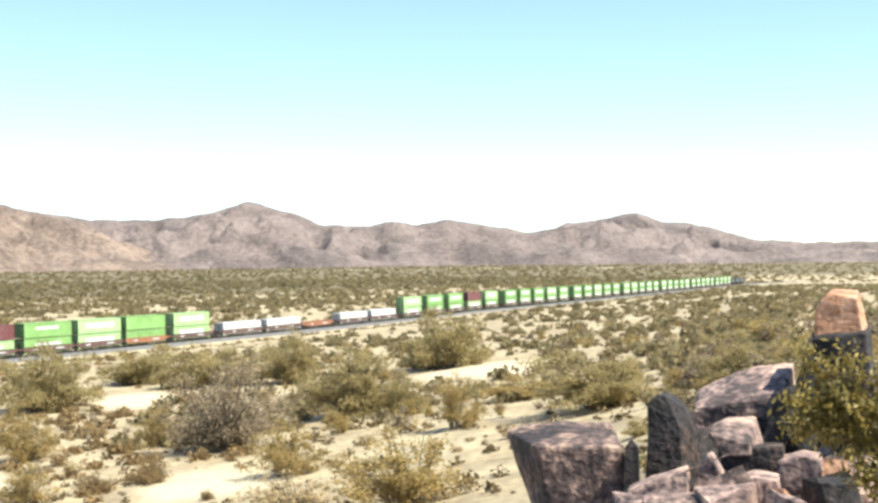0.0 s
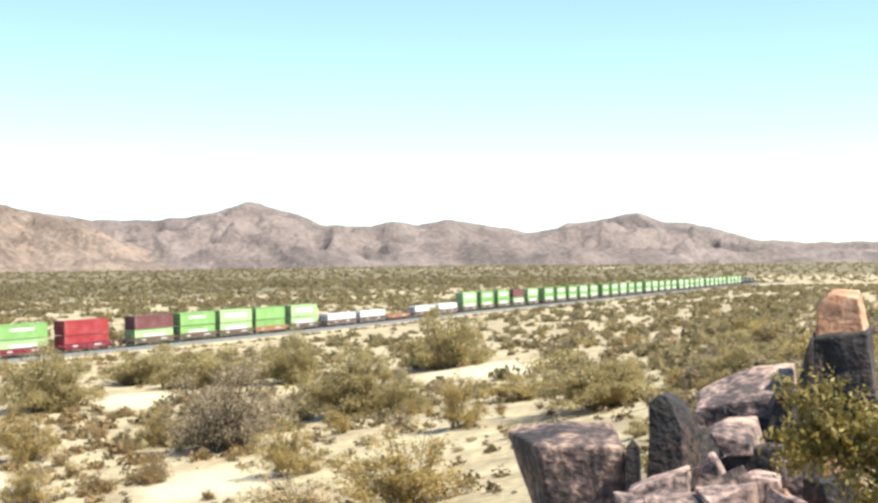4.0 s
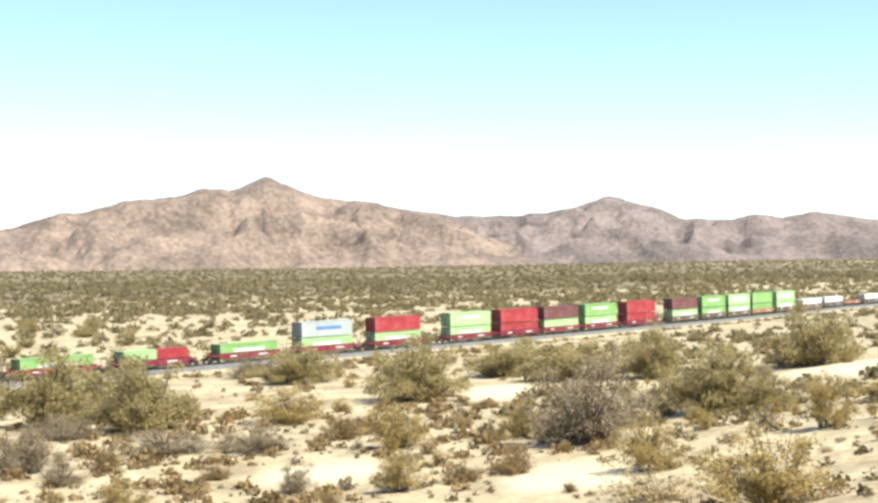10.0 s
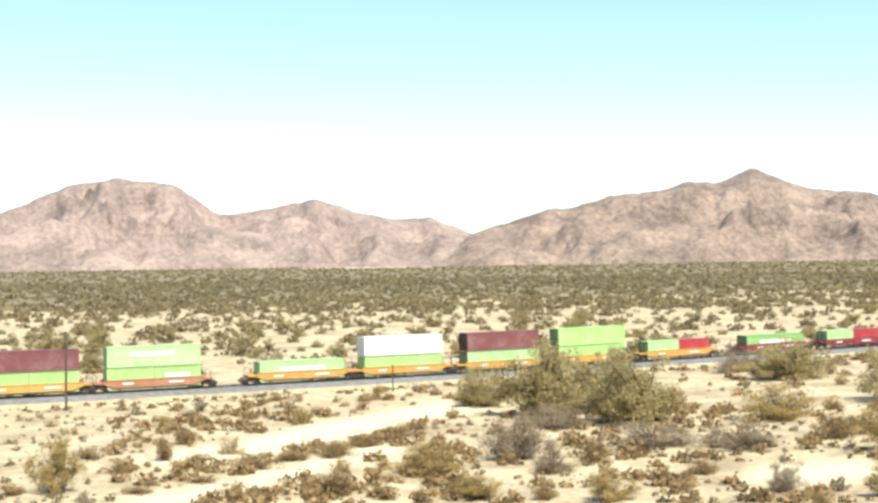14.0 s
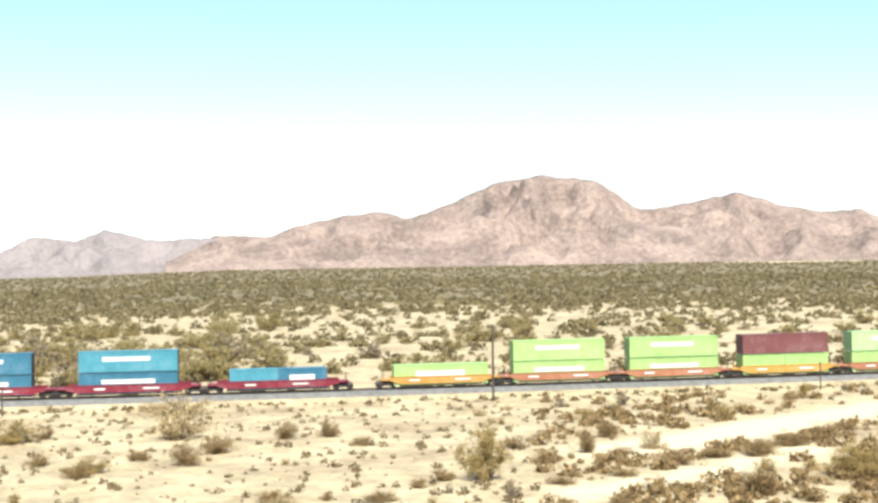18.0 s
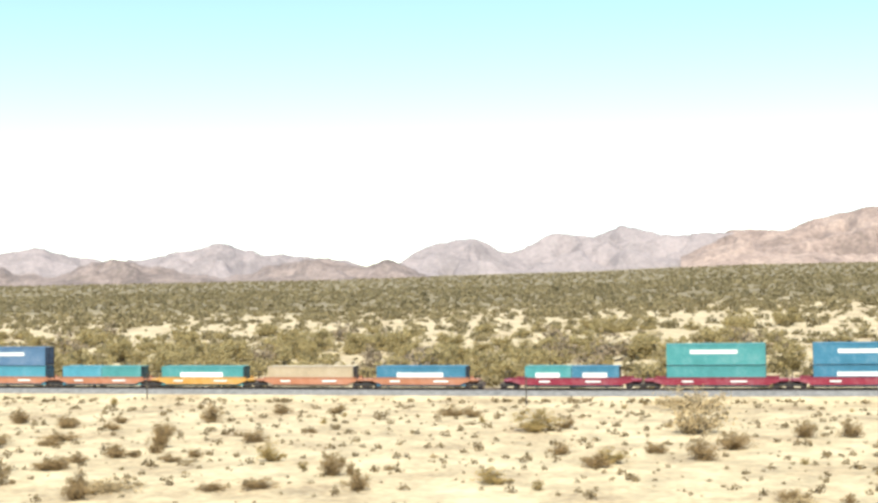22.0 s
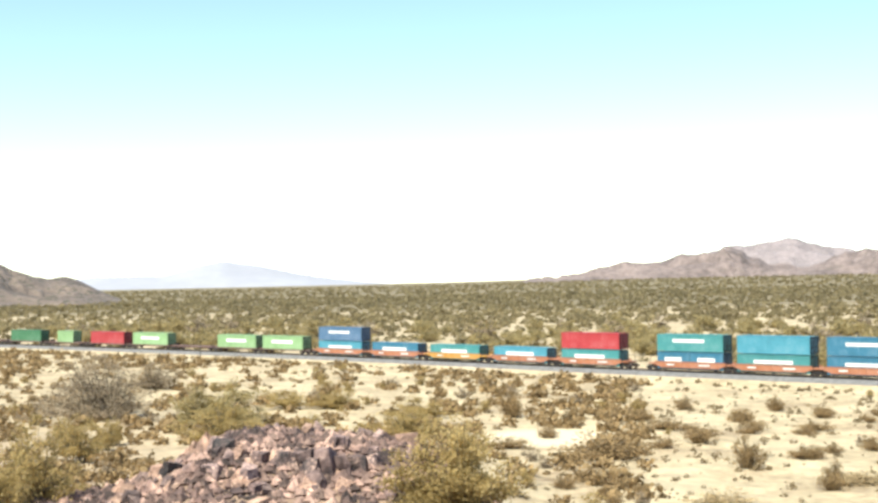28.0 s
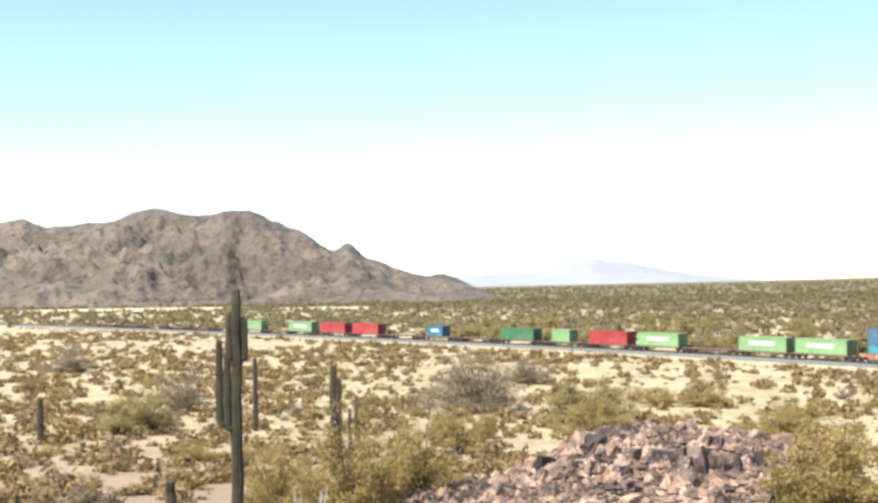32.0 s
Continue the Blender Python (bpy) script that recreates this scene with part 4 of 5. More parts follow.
GREY_AT = [(-8.7, 107, 9.2, 0.94), (-29.7, 137, 7.1, 0.35), (-25.8, 119, 7.1, 0.37), (-31.3, 113, 5.2, 0.79), (-29.9, 105, 2.9, 0.88), (-20.8, 92, 2.3, 1.13),
           (-22.0, 116, 6.0, 0.47), (-116.2, 175, 10.5, 0.68), (-114.0, 212, 7.6, 0.58), (-132.2, 259, 8.8, 0.62), (-127.8, 175, 6.6, 0.90),
           (-115.8, 168, 11.1, 0.61), (-22.4, 209, 7.5, 0.55)]
CREO_AT = [(-11.2, 115, 3.9, 1.03), (-6.3, 89, 4.6, 0.86), (-1.6, 69, 7.1, 0.75), (-16.5, 111, 4.9, 1.01), (-16.5, 89, 3.7, 0.89), (0.6, 99, 4.0, 1.25),
           (3.3, 116, 6.9, 0.35), (-34.7, 106, 4.2, 0.72), (-27.7, 90, 3.6, 0.69), (-20.8, 139, 8.1, 0.57), (-32.9, 93, 3.2, 0.75), (-49.6, 104, 4.0, 1.41),
           (-65.5, 117, 3.0, 0.62), (-35.4, 107, 3.9, 0.67), (-68.4, 142, 4.8, 0.62), (-70.2, 106, 2.8, 0.62), (-79.2, 123, 2.4, 0.91), (-111.2, 38, 2.6, 0.47),
           (-108.7, 175, 5.2, 0.54), (-106.5, 176, 5.6, 0.49), (-103.2, 161, 6.4, 0.46), (-101.9, 33, 3.0, 0.74), (-117.0, 127, 5.1, 1.13),
           (-115.5, 140, 2.5, 1.46)]
CREO_AT2 = [(-124.1, 60, 3.0, 1.59), (-120.9, 34, 2.6, 1.31), (-118.5, 36, 2.1, 1.37), (-122.7, 37, 1.3, 1.80), (-108.6, 182, 4.7, 0.46),
            (-107.0, 175, 5.3, 0.40), (-103.9, 141, 6.8, 0.51), (-115.8, 136, 2.3, 1.53), (-127.2, 125, 4.5, 0.53), (-101.9, 33, 2.8, 1.04)]
STRAW_AT = [(-6.1, 76, 5.1, 0.55), (-62.2, 139, 6.4, 1.07), (-61.9, 164, 9.2, 0.43), (-85.8, 110, 5.3, 0.37), (-86.1, 109, 4.8, 0.36), (-91.1, 98, 5.9, 0.35),
            (-42.9, 123, 3.0, 0.95), (-57.9, 95, 3.0, 0.48)]
DRY_AT = [(-13.9, 91, 2.7, 1.03), (-11.8, 92, 3.1, 0.77), (-9.5, 82, 1.1, 1.02), (-14.9, 132, 2.1, 0.72), (-13.8, 123, 2.2, 0.79), (-12.9, 118, 2.1, 0.79),
          (-13.1, 142, 2.8, 0.56), (-38.8, 119, 3.8, 0.50), (-37.5, 125, 4.0, 0.52), (-36.4, 131, 4.2, 0.52), (-35.4, 138, 3.3, 0.54), (-40.3, 116, 3.0, 0.55),
          (-28.1, 110, 2.9, 1.06), (-38.7, 96, 2.5, 1.41), (-30.2, 92, 2.0, 1.39), (-18.6, 120, 4.1, 1.00), (-23.8, 101, 2.6, 0.87), (-19.3, 86, 2.2, 0.71)]
DRY_AT2 = [(-61.8, 120, 2.9, 1.16), (-60.6, 127, 3.3, 0.98), (-57.8, 135, 2.6, 1.24), (-56.0, 136, 2.8, 1.14), (-54.6, 129, 2.5, 0.66), (-63.4, 124, 1.4, 1.43),
           (-58.2, 96, 1.7, 0.86), (-56.1, 97, 1.2, 0.86), (-54.0, 96, 2.9, 0.56), (-52.4, 101, 1.8, 0.79), (-51.3, 104, 2.1, 0.74), (-47.3, 114, 3.0, 0.60),
           (-45.5, 120, 2.2, 1.41), (-44.7, 132, 2.9, 1.04), (-44.2, 119, 2.8, 0.43), (-42.1, 113, 4.7, 0.51), (-40.3, 117, 2.8, 0.40), (-38.8, 117, 3.5, 0.61)]
DRY_AT3 = [(-44.0, 106, 2.8, 0.41), (-46.5, 102, 2.7, 0.36), (-39.4, 96, 2.3, 1.16), (-38.3, 96, 1.5, 1.77), (-44.2, 93, 2.4, 0.41), (-33.7, 97, 2.5, 0.79),
           (-37.5, 125, 3.3, 0.60), (-36.3, 133, 4.5, 0.38), (-91.9, 139, 4.2, 0.51), (-90.3, 155, 3.1, 0.88), (-89.8, 145, 3.5, 0.57), (-90.1, 117, 2.9, 1.45),
           (-87.6, 123, 3.0, 0.72), (-86.8, 127, 2.5, 0.53), (-86.8, 109, 2.0, 1.64), (-89.0, 167, 2.1, 1.35), (-87.2, 161, 2.9, 0.75), (-87.9, 143, 3.1, 0.50)]
DRY_AT4 = [(-85.3, 129, 2.2, 0.85), (-83.5, 147, 2.9, 0.88), (-83.8, 132, 2.0, 0.81), (-83.2, 125, 2.1, 0.68), (-82.2, 128, 1.6, 1.02), (-81.5, 107, 2.8, 0.39),
           (-79.7, 107, 3.2, 0.51), (-81.6, 160, 2.9, 1.25), (-78.7, 167, 2.5, 1.04), (-76.5, 166, 2.5, 0.94), (-79.8, 138, 3.0, 0.82), (-76.8, 113, 2.5, 1.43),
           (-75.7, 104, 2.2, 1.14), (-76.0, 113, 1.0, 1.80), (-71.9, 161, 4.0, 0.47), (-71.0, 159, 2.7, 0.76), (-67.2, 145, 2.1, 0.95), (-67.5, 124, 2.2, 0.98)]
DRY_AT5 = [(-66.0, 114, 2.8, 0.78), (-63.8, 124, 1.3, 1.28), (-58.3, 97, 2.4, 0.69), (-85.1, 161, 1.9, 0.98), (-99.5, 161, 4.0, 1.29), (-97.0, 150, 2.9, 1.28),
           (-98.1, 140, 2.4, 1.10), (-95.9, 138, 1.4, 1.28), (-94.4, 155, 3.8, 0.55), (-93.3, 147, 5.3, 0.35), (-93.5, 130, 2.7, 0.84), (-92.0, 134, 3.6, 0.70),
           (-92.6, 169, 2.8, 1.06), (-90.3, 157, 3.5, 0.57), (-90.0, 142, 2.5, 0.67), (-88.9, 167, 2.1, 1.13), (-87.2, 159, 3.1, 0.73)]
DRY_AT6 = [(-87.4, 147, 4.4, 0.35), (-88.0, 123, 3.1, 0.55), (-86.9, 106, 2.6, 1.10), (-85.4, 131, 1.7, 1.13), (-84.6, 129, 1.4, 0.99), (-83.6, 136, 2.4, 1.80),
           (-85.4, 155, 2.1, 0.81), (-96.1, 109, 5.2, 0.35), (-97.4, 105, 2.6, 0.55), (-95.8, 124, 9.4, 0.35), (-95.4, 98, 1.7, 0.76), (-99.7, 131, 3.9, 0.49),
           (-130.3, 119, 2.6, 0.82), (-131.7, 156, 3.2, 0.43), (-133.7, 216, 5.2, 0.81), (-124.5, 205, 4.9, 0.81), (-122.7, 215, 4.7, 0.82)]


def build_bushes():
    rng = np.random.default_rng(5)
    dry = DRY_AT + DRY_AT2 + DRY_AT3 + DRY_AT4 + DRY_AT5 + DRY_AT6
    for kinds, spots in ((PALOS, TREES), (GREYS, GREY_AT), (CREOS, CREO_AT + CREO_AT2), (STRAWS, STRAW_AT), (DRIES, dry)):
        for az, r, w, tall in spots:
            plant(kinds, az, r, w * (1.27 if kinds in (PALOS, CREOS, GREYS) else 1.15), rng, tall * 0.95)
    # a loose belt of desert trees behind the railway, thickest far down the line
    for k in range(500):
        az = rng.uniform(-118, -8)
        if az > -58 and rng.uniform() > 0.4:
            continue
        w = rng.uniform(4.5, 10.5) if az < -58 else rng.uniform(3.0, 7.5)
        plant(PALOS_FAR if k % 9 else GREYS_FAR, az, float(np.interp(radians(az), AZ_T, R_T)) + 24 + 170 * rng.uniform() ** 1.2, w, rng, 0.85)
    taken = [(r * math.sin(radians(a)), r * math.cos(radians(a)), w) for a, r, w, _ in TREES + GREY_AT + CREO_AT + CREO_AT2 + STRAW_AT + dry]
    # a scatter of further shrubs between the hill and the railway, thin on the open sand
    count = 0
    while count < 640:
        az, r = rng.uniform(-136, 17), rng.uniform(85, 250)
        rail = float(np.interp(radians(az), AZ_T, R_T))
        if r > rail - 9:
            continue
        crowd = 1.0 if az > -20 else 1.0 if az < -94 else 0.3
        if -50 < az < -35:
            crowd = 0.9
        if rng.uniform() > crowd or in_wash(az, r) > 0.3:
            continue
        x, y = r * math.sin(radians(az)), r * math.cos(radians(az))
        w = rng.uniform(0.9, 2.8) if crowd > 0.5 else rng.uniform(0.5, 1.3)
        if any((x - a) ** 2 + (y - b) ** 2 < (0.5 * (w + c)) ** 2 for a, b, c in taken):
            continue
        taken.append((x, y, w))
        plant((DRIES_FAR, CREOS_FAR, GREYS_FAR, STRAWS_FAR)[int(rng.choice(4, p=(0.27, 0.38, 0.25, 0.10)))], az, r, w, rng)
        count += 1


build_bushes()


def build_slope_shrubs():
    rng = np.random.default_rng(45)
    for k in range(60):
        az = rng.uniform(8.0, 18.5)
        plant((CREOS_FAR, PALOS_FAR, DRIES_FAR, GREYS_FAR)[k % 4], az, rng.uniform(42, 125), rng.uniform(1.4, 4.0), rng, 0.85)


build_slope_shrubs()


def clumps(name, label, material, spots, widths, quads, seed, height=0.75, kind_size=0.30):
    """Very many small shrubs as one mesh: each a handful of leafy quads."""
    rng = np.random.default_rng(seed)
    n = len(spots)
    d = rng.normal(size=(n, quads, 3))
    d /= np.linalg.norm(d, axis=2)[:, :, None]
    d[:, :, 2] = abs(d[:, :, 2])
    d *= rng.uniform(0.35, 1.0, (n, quads, 1))
    c = d * np.stack([widths * 0.5, widths * 0.5, widths * height], -1)[:, None, :]
    z = ground_z(spots[:, 0], spots[:, 1])
    c += np.stack([spots[:, 0], spots[:, 1], z], -1)[:, None, :]
    centres = c.reshape(-1, 3)
    v, f = leaf_quads(rng, centres, 1.0, 0.7)
    scale = np.repeat(widths, quads * 4)[:, None] * kind_size
    v = np.repeat(centres, 4, 0) + (v - np.repeat(centres, 4, 0)) * scale
    return tagged(mesh_from(name, v, f, material), label, "shrubs", kind="stuff")


def spots_between(rng, n, r0, r1, power, rail_side, az0=-138.0, az1=20.0, margin=10):
    az = np.radians(rng.uniform(az0, az1, n))
    r = (r0 ** power + (r1 ** power - r0 ** power) * rng.uniform(0, 1, n)) ** (1 / power)
    rail = np.interp(az, AZ_T, R_T)
    keep = r > rail + 9 if rail_side > 0 else r < rail - margin
    # uneven cover: thickets and bare patches
    x, y = r * np.sin(az), r * np.cos(az)
    patch = np.sin(x * 0.031 + 2 * np.sin(y * 0.017)) + np.sin(y * 0.037 + 1.7 * np.sin(x * 0.021))
    keep &= in_wash(np.degrees(az), r) < 0.3
    keep &= (patch > (-0.9 if rail_side < 0 else -1.7)) | (rng.uniform(0, 1, n) < 0.35)
    return np.stack([x, y], -1)[keep]


def build_scrub():
    rng = np.random.default_rng(11)
    p = spots_between(rng, 7000, 62, 300, 1.5, -1)
    clumps("dwarf_shrubs", "low dry tufts and dwarf shrubs on sand", TUFT, p, 0.25 + 1.0 * rng.uniform(0, 1, len(p)) ** 2, 44, 21, 0.5, 0.10)
    p = spots_between(rng, 6200, 185, 620, 1.5, 1)
    clumps("desert_scrub", "scattered olive desert scrub beyond the railway", SCRUB, p, 1.3 + 3.6 * rng.uniform(0, 1, len(p)) ** 1.6, 46, 22, 0.5, 0.12)
    p = spots_between(rng, 19000, 470, 1250, 1.3, 1)
    clumps("desert_scrub", "dense olive desert scrub on the plain", SCRUB, p, rng.uniform(2.2, 5.4, len(p)), 18, 23, 0.42, 0.18)
    p = spots_between(rng, 22000, 900, 3100, 1.2, 1)
    clumps("desert_scrub", "dense olive desert scrub towards the mountains", SCRUB, p, rng.uniform(3.0, 6.5, len(p)), 8, 24, 0.25, 0.3)
    p = spots_between(rng, 3900, 112, 900, 1.3, -1, -13.0, 20.0, 45)
    clumps("desert_scrub", "dense olive desert scrub this side of the railway", SCRUB, p, rng.uniform(1.0, 4.0, len(p)), 56, 25, 0.42, 0.11)
    p = spots_between(rng, 5200, 95, 480, 1.4, -1, -138.0, -94.0, 14)
    clumps("desert_scrub", "patchy brown desert scrub this side of the railway", DRYBUSH, p, rng.uniform(0.8, 3.4, len(p)), 50, 26, 0.42, 0.11)
    p = spots_between(rng, 900, 85, 260, 1.4, -1, -46.0, -8.0)
    clumps("desert_scrub", "patchy brown desert scrub this side of the railway", DRYBUSH, p, rng.uniform(0.8, 2.6, len(p)), 56, 27, 0.42, 0.11)
    p = spots_between(rng, 560, 92, 178, 1.3, -1, -47.5, -33.0)
    clumps("desert_scrub", "low brown scrub along the dirt track", DRYBUSH, p, 0.5 + 1.6 * rng.uniform(0, 1, len(p)) ** 1.5, 50, 31, 0.45, 0.11)
    p = spots_between(rng, 800, 88, 185, 1.3, -1, -97.0, -48.0)
    clumps("dwarf_shrubs", "sparse dark tufts on the open sand", TUFT, p, 0.3 + 0.8 * rng.uniform(0, 1, len(p)) ** 1.6, 40, 32, 0.6, 0.11)
    p = spots_between(rng, 500, 62, 150, 1.4, -1, -30.0, 8.0)
    clumps("dwarf_shrubs", "low dry tufts and dwarf shrubs on sand", TUFT, p, 0.4 + 1.3 * rng.uniform(0, 1, len(p)) ** 2, 34, 30, 0.45, 0.12)
    p = spots_between(rng, 420, 45, 125, 1.3, -1, 8.5, 20.0, 45)
    clumps("desert_scrub", "low olive scrub below the rocky outcrop", SCRUB, p, rng.uniform(0.8, 2.4, len(p)), 56, 28, 0.42, 0.11)


build_scrub()


def build_verge():
    """Weeds and small shrubs along the foot of the ballast bank."""
    rng = np.random.default_rng(19)
    s = rng.uniform(-520, 700, 2600)
    x, y, _, t = on_line(s)
    off = rng.choice([1, 1, -1], len(s)) * (5.6 + abs(rng.normal(size=len(s))) * 2.2)
    p = np.stack([x + np.sin(t) * off, y - np.cos(t) * off], -1)
    clumps("verge_weeds", "dry weeds and low shrubs along the railway bank", TUFT, p, 0.4 + 1.1 * rng.uniform(0, 1, len(p)) ** 2, 34, 29, 0.45, 0.12)


build_verge()


def saguaro(az, r, height, radius, arms=()):
    """A ribbed column with upturned arms: (height on the trunk, bearing, reach, length)."""
    x, y = r * math.sin(radians(az)), r * math.cos(radians(az))
    thing = new("saguaro_cactus")
    tagged(thing, "tall ribbed saguaro cactus" + (" with upright arms" if arms else " with a single column"), "cactus", group="saguaros on the slope")
    thing.matrix_basis = pose(x, y, float(ground_z(x, y)) - 0.15)

    def column(name, path, rad):
        sides = 26
        pts = [Vector(p) for p in path]
        pts[-1:] = [pts[-1] - Vector((0, 0, 0.6 * rad)), pts[-1] - Vector((0, 0, 0.22 * rad)), pts[-1]]
        v, f = [], []
        for k, p in enumerate(pts):
            d = (pts[min(k + 1, len(pts) - 1)] - pts[max(k - 1, 0)]).normalized()
            a = d.orthogonal().normalized()
            b = d.cross(a)
            t = k / (len(pts) - 1)
            rr = rad * ((1.12 - 0.3 * t) if k < len(pts) - 3 else (0.80, 0.60, 0.12)[k - len(pts) + 3])
            for i in range(sides):
                u = 2 * math.pi * i / sides
                q = rr * (1.0 if i % 2 else 0.84)
                v.append(tuple(p + (a * math.cos(u) + b * math.sin(u)) * q))
            if k:
                for i in range(sides):
                    f.append(((k - 1) * sides + i, (k - 1) * sides + (i + 1) % sides, k * sides + (i + 1) % sides, k * sides + i))
        mesh_from(name, v, f, CACTUS, thing, smooth=False)

    column("trunk", [(0.02 * math.sin(k), 0.02 * math.cos(1.7 * k), height * k / 16) for k in range(17)], radius)
    for at, bearing, reach, length in arms:
        dx, dy = math.sin(radians(bearing)), math.cos(radians(bearing))
        path = [(dx * radius * 0.5, dy * radius * 0.5, at - 0.1)]
        for k in range(1, 6):
            u = k / 5 * math.pi / 2
            path.append((dx * reach * math.sin(u), dy * reach * math.sin(u), at + reach * 0.6 * (1 - math.cos(u))))
        for k in range(1, 8):
            path.append((dx * reach, dy * reach, at + reach * 0.6 + length * k / 7))
        column("arm", path, radius * 0.68)
    return thing


saguaro(-125.75, 42, 7.5, 0.17, [(3.3, 144, 0.50, 2.35), (3.25, 140, 0.27, 2.15), (5.3, 144, 0.20, 1.35), (5.3, -36, 0.24, 1.15)])
saguaro(-121.85, 60, 6.75, 0.17, [(1.0, -35, 0.26, 5.0)])
saguaro(-120.9, 75, 6.2, 0.13)
saguaro(-121.2, 76, 5.6, 0.11)
saguaro(-128.4, 45, 2.0, 0.17)
saguaro(-133.4, 144, 4.7, 0.30)
saguaro(-125.0, 150, 8.0, 0.26)


# ---------------------------------------------------------------- rocks
def rock_mesh(seed, size, corners=16, squash=(1, 1, 1), worn=0.07):
    """An angular boulder: the hull of a few corners, edges worn, faces slightly uneven."""
    rng = np.random.default_rng(seed)
    bm = bmesh.new()
    ends = [Vector((i, j, k)) * 0.70 * rng.uniform(0.55, 1.15) for i in (-1, 1) for j in (-1, 1) for k in (-1, 1)]
    ends += [Vector(rng.normal(size=3)).normalized() * rng.uniform(0.8, 1.0) for k in range(corners - 8)]
    for d in ends:
        bm.verts.new((d.x * squash[0] * size, d.y * squash[1] * size, d.z * squash[2] * size))
    bmesh.ops.convex_hull(bm, input=bm.verts[:])
    loose = [v for v in bm.verts if not v.link_faces]
    bmesh.ops.delete(bm, geom=loose, context="VERTS")
    if worn:
        bmesh.ops.bevel(bm, geom=bm.edges[:], offset=worn * size, segments=2, affect="EDGES", profile=0.6)
        bmesh.ops.triangulate(bm, faces=bm.faces[:])
        bmesh.ops.subdivide_edges(bm, edges=[e for e in bm.edges if e.calc_length() > 0.18 * size], cuts=2, use_grid_fill=False)
        bmesh.ops.triangulate(bm, faces=bm.faces[:])
        for v in bm.verts:
            v.co += v.co.normalized() * 0.11 * size * noise.fractal(v.co * (3.2 / size) + Vector((seed, 0, 0)), 1.0, 2.0, 4)
    bmesh.ops.recalc_face_normals(bm, faces=bm.faces[:])
    return bm


def hewn(w, d, h, foot=(0.9, 0.9), under=(0.0, 0.0), slope=(0.0, 0.0), seed=0, chips=3, rough=0.05):
    """A split block: top w by d at height h, foot scaled and shifted, top sloping, corners knocked off, faces uneven."""
    rng = np.random.default_rng(seed + 900)
    bm = bmesh.new()
    box(bm, -w / 2, w / 2, -d / 2, d / 2, 0, h)
    for v in bm.verts:
        if v.co.z > 0:
            v.co.x *= rng.uniform(0.82, 1.06)
            v.co.y *= rng.uniform(0.82, 1.06)
            v.co.z += slope[0] * v.co.x + slope[1] * v.co.y
        else:
            v.co.x, v.co.y = v.co.x * foot[0] + under[0], v.co.y * foot[1] + under[1]
    size = min(w, d, h)
    for k in range(chips):
        corner = Vector((rng.choice((-0.5, 0.5)) * w, rng.choice((-0.5, 0.5)) * d, h * rng.uniform(0.55, 1.0)))
        no = Vector((corner.x / w, corner.y / d, rng.uniform(0.1, 0.6))).normalized()
        cut = bmesh.ops.bisect_plane(bm, geom=bm.verts[:] + bm.edges[:] + bm.faces[:], plane_co=corner - no * size * rng.uniform(0.12, 0.3), plane_no=no, clear_outer=True)
        edges = [e for e in cut["geom_cut"] if isinstance(e, bmesh.types.BMEdge)]
        if edges:
            bmesh.ops.contextual_create(bm, geom=edges)
    bmesh.ops.convex_hull(bm, input=bm.verts[:])
    bmesh.ops.delete(bm, geom=[v for v in bm.verts if not v.link_faces], context="VERTS")
    bmesh.ops.bevel(bm, geom=bm.edges[:], offset=0.035 * size, segments=2, affect="EDGES", profile=0.6)
    for k in range(2):
        bmesh.ops.triangulate(bm, faces=bm.faces[:])
        bmesh.ops.subdivide_edges(bm, edges=[e for e in bm.edges if e.calc_length() > 0.10], cuts=2)
    bmesh.ops.triangulate(bm, faces=bm.faces[:])
    middle = Vector((under[0] / 2, under[1] / 2, h * 0.55))
    for v in bm.verts:
        p = v.co - middle
        q = v.co * 2.6 + Vector((seed * 3.1, 0, 0))
        v.co += p.normalized() * size * rough * 0.9 * noise.fractal(q / max(size, 0.2), 1.0, 2.0, 4)
        v.co += p.normalized() * 0.03 * min(0.0, noise.noise(v.co * 3.0 + Vector((0, seed, 0))) - 0.1)
    bmesh.ops.recalc_face_normals(bm, faces=bm.faces[:])
    return bm


def rough_faces(bm, size, seed):
    """Worn edges and an uneven, flaked surface on a block."""
    bmesh.ops.bevel(bm, geom=bm.edges[:], offset=0.045 * size, segments=2, affect="EDGES", profile=0.6)
    for k in range(3):
        bmesh.ops.triangulate(bm, faces=bm.faces[:])
        bmesh.ops.subdivide_edges(bm, edges=[e for e in bm.edges if e.calc_length() > 0.07], cuts=1)
    bmesh.ops.triangulate(bm, faces=bm.faces[:])
    bm.normal_update()
    for v in bm.verts:
        q = v.co * 3.5 + Vector((seed * 3.1, 0, 0))
        flake = max(-0.25, min(0.25, noise.noise(q * 1.3 + Vector((0, seed, 0))))) * 0.05
        v.co += v.normal * (0.013 * noise.fractal(q, 1.0, 2.0, 4) + flake * size)
    bmesh.ops.recalc_face_normals(bm, faces=bm.faces[:])


def stand(ob, az, r, z, turn=0, tilt=(0, 0)):
    ob.matrix_basis = pose(r * math.sin(radians(az)), r * math.cos(radians(az)), z, tilt[0], tilt[1], turn - az)
    return ob


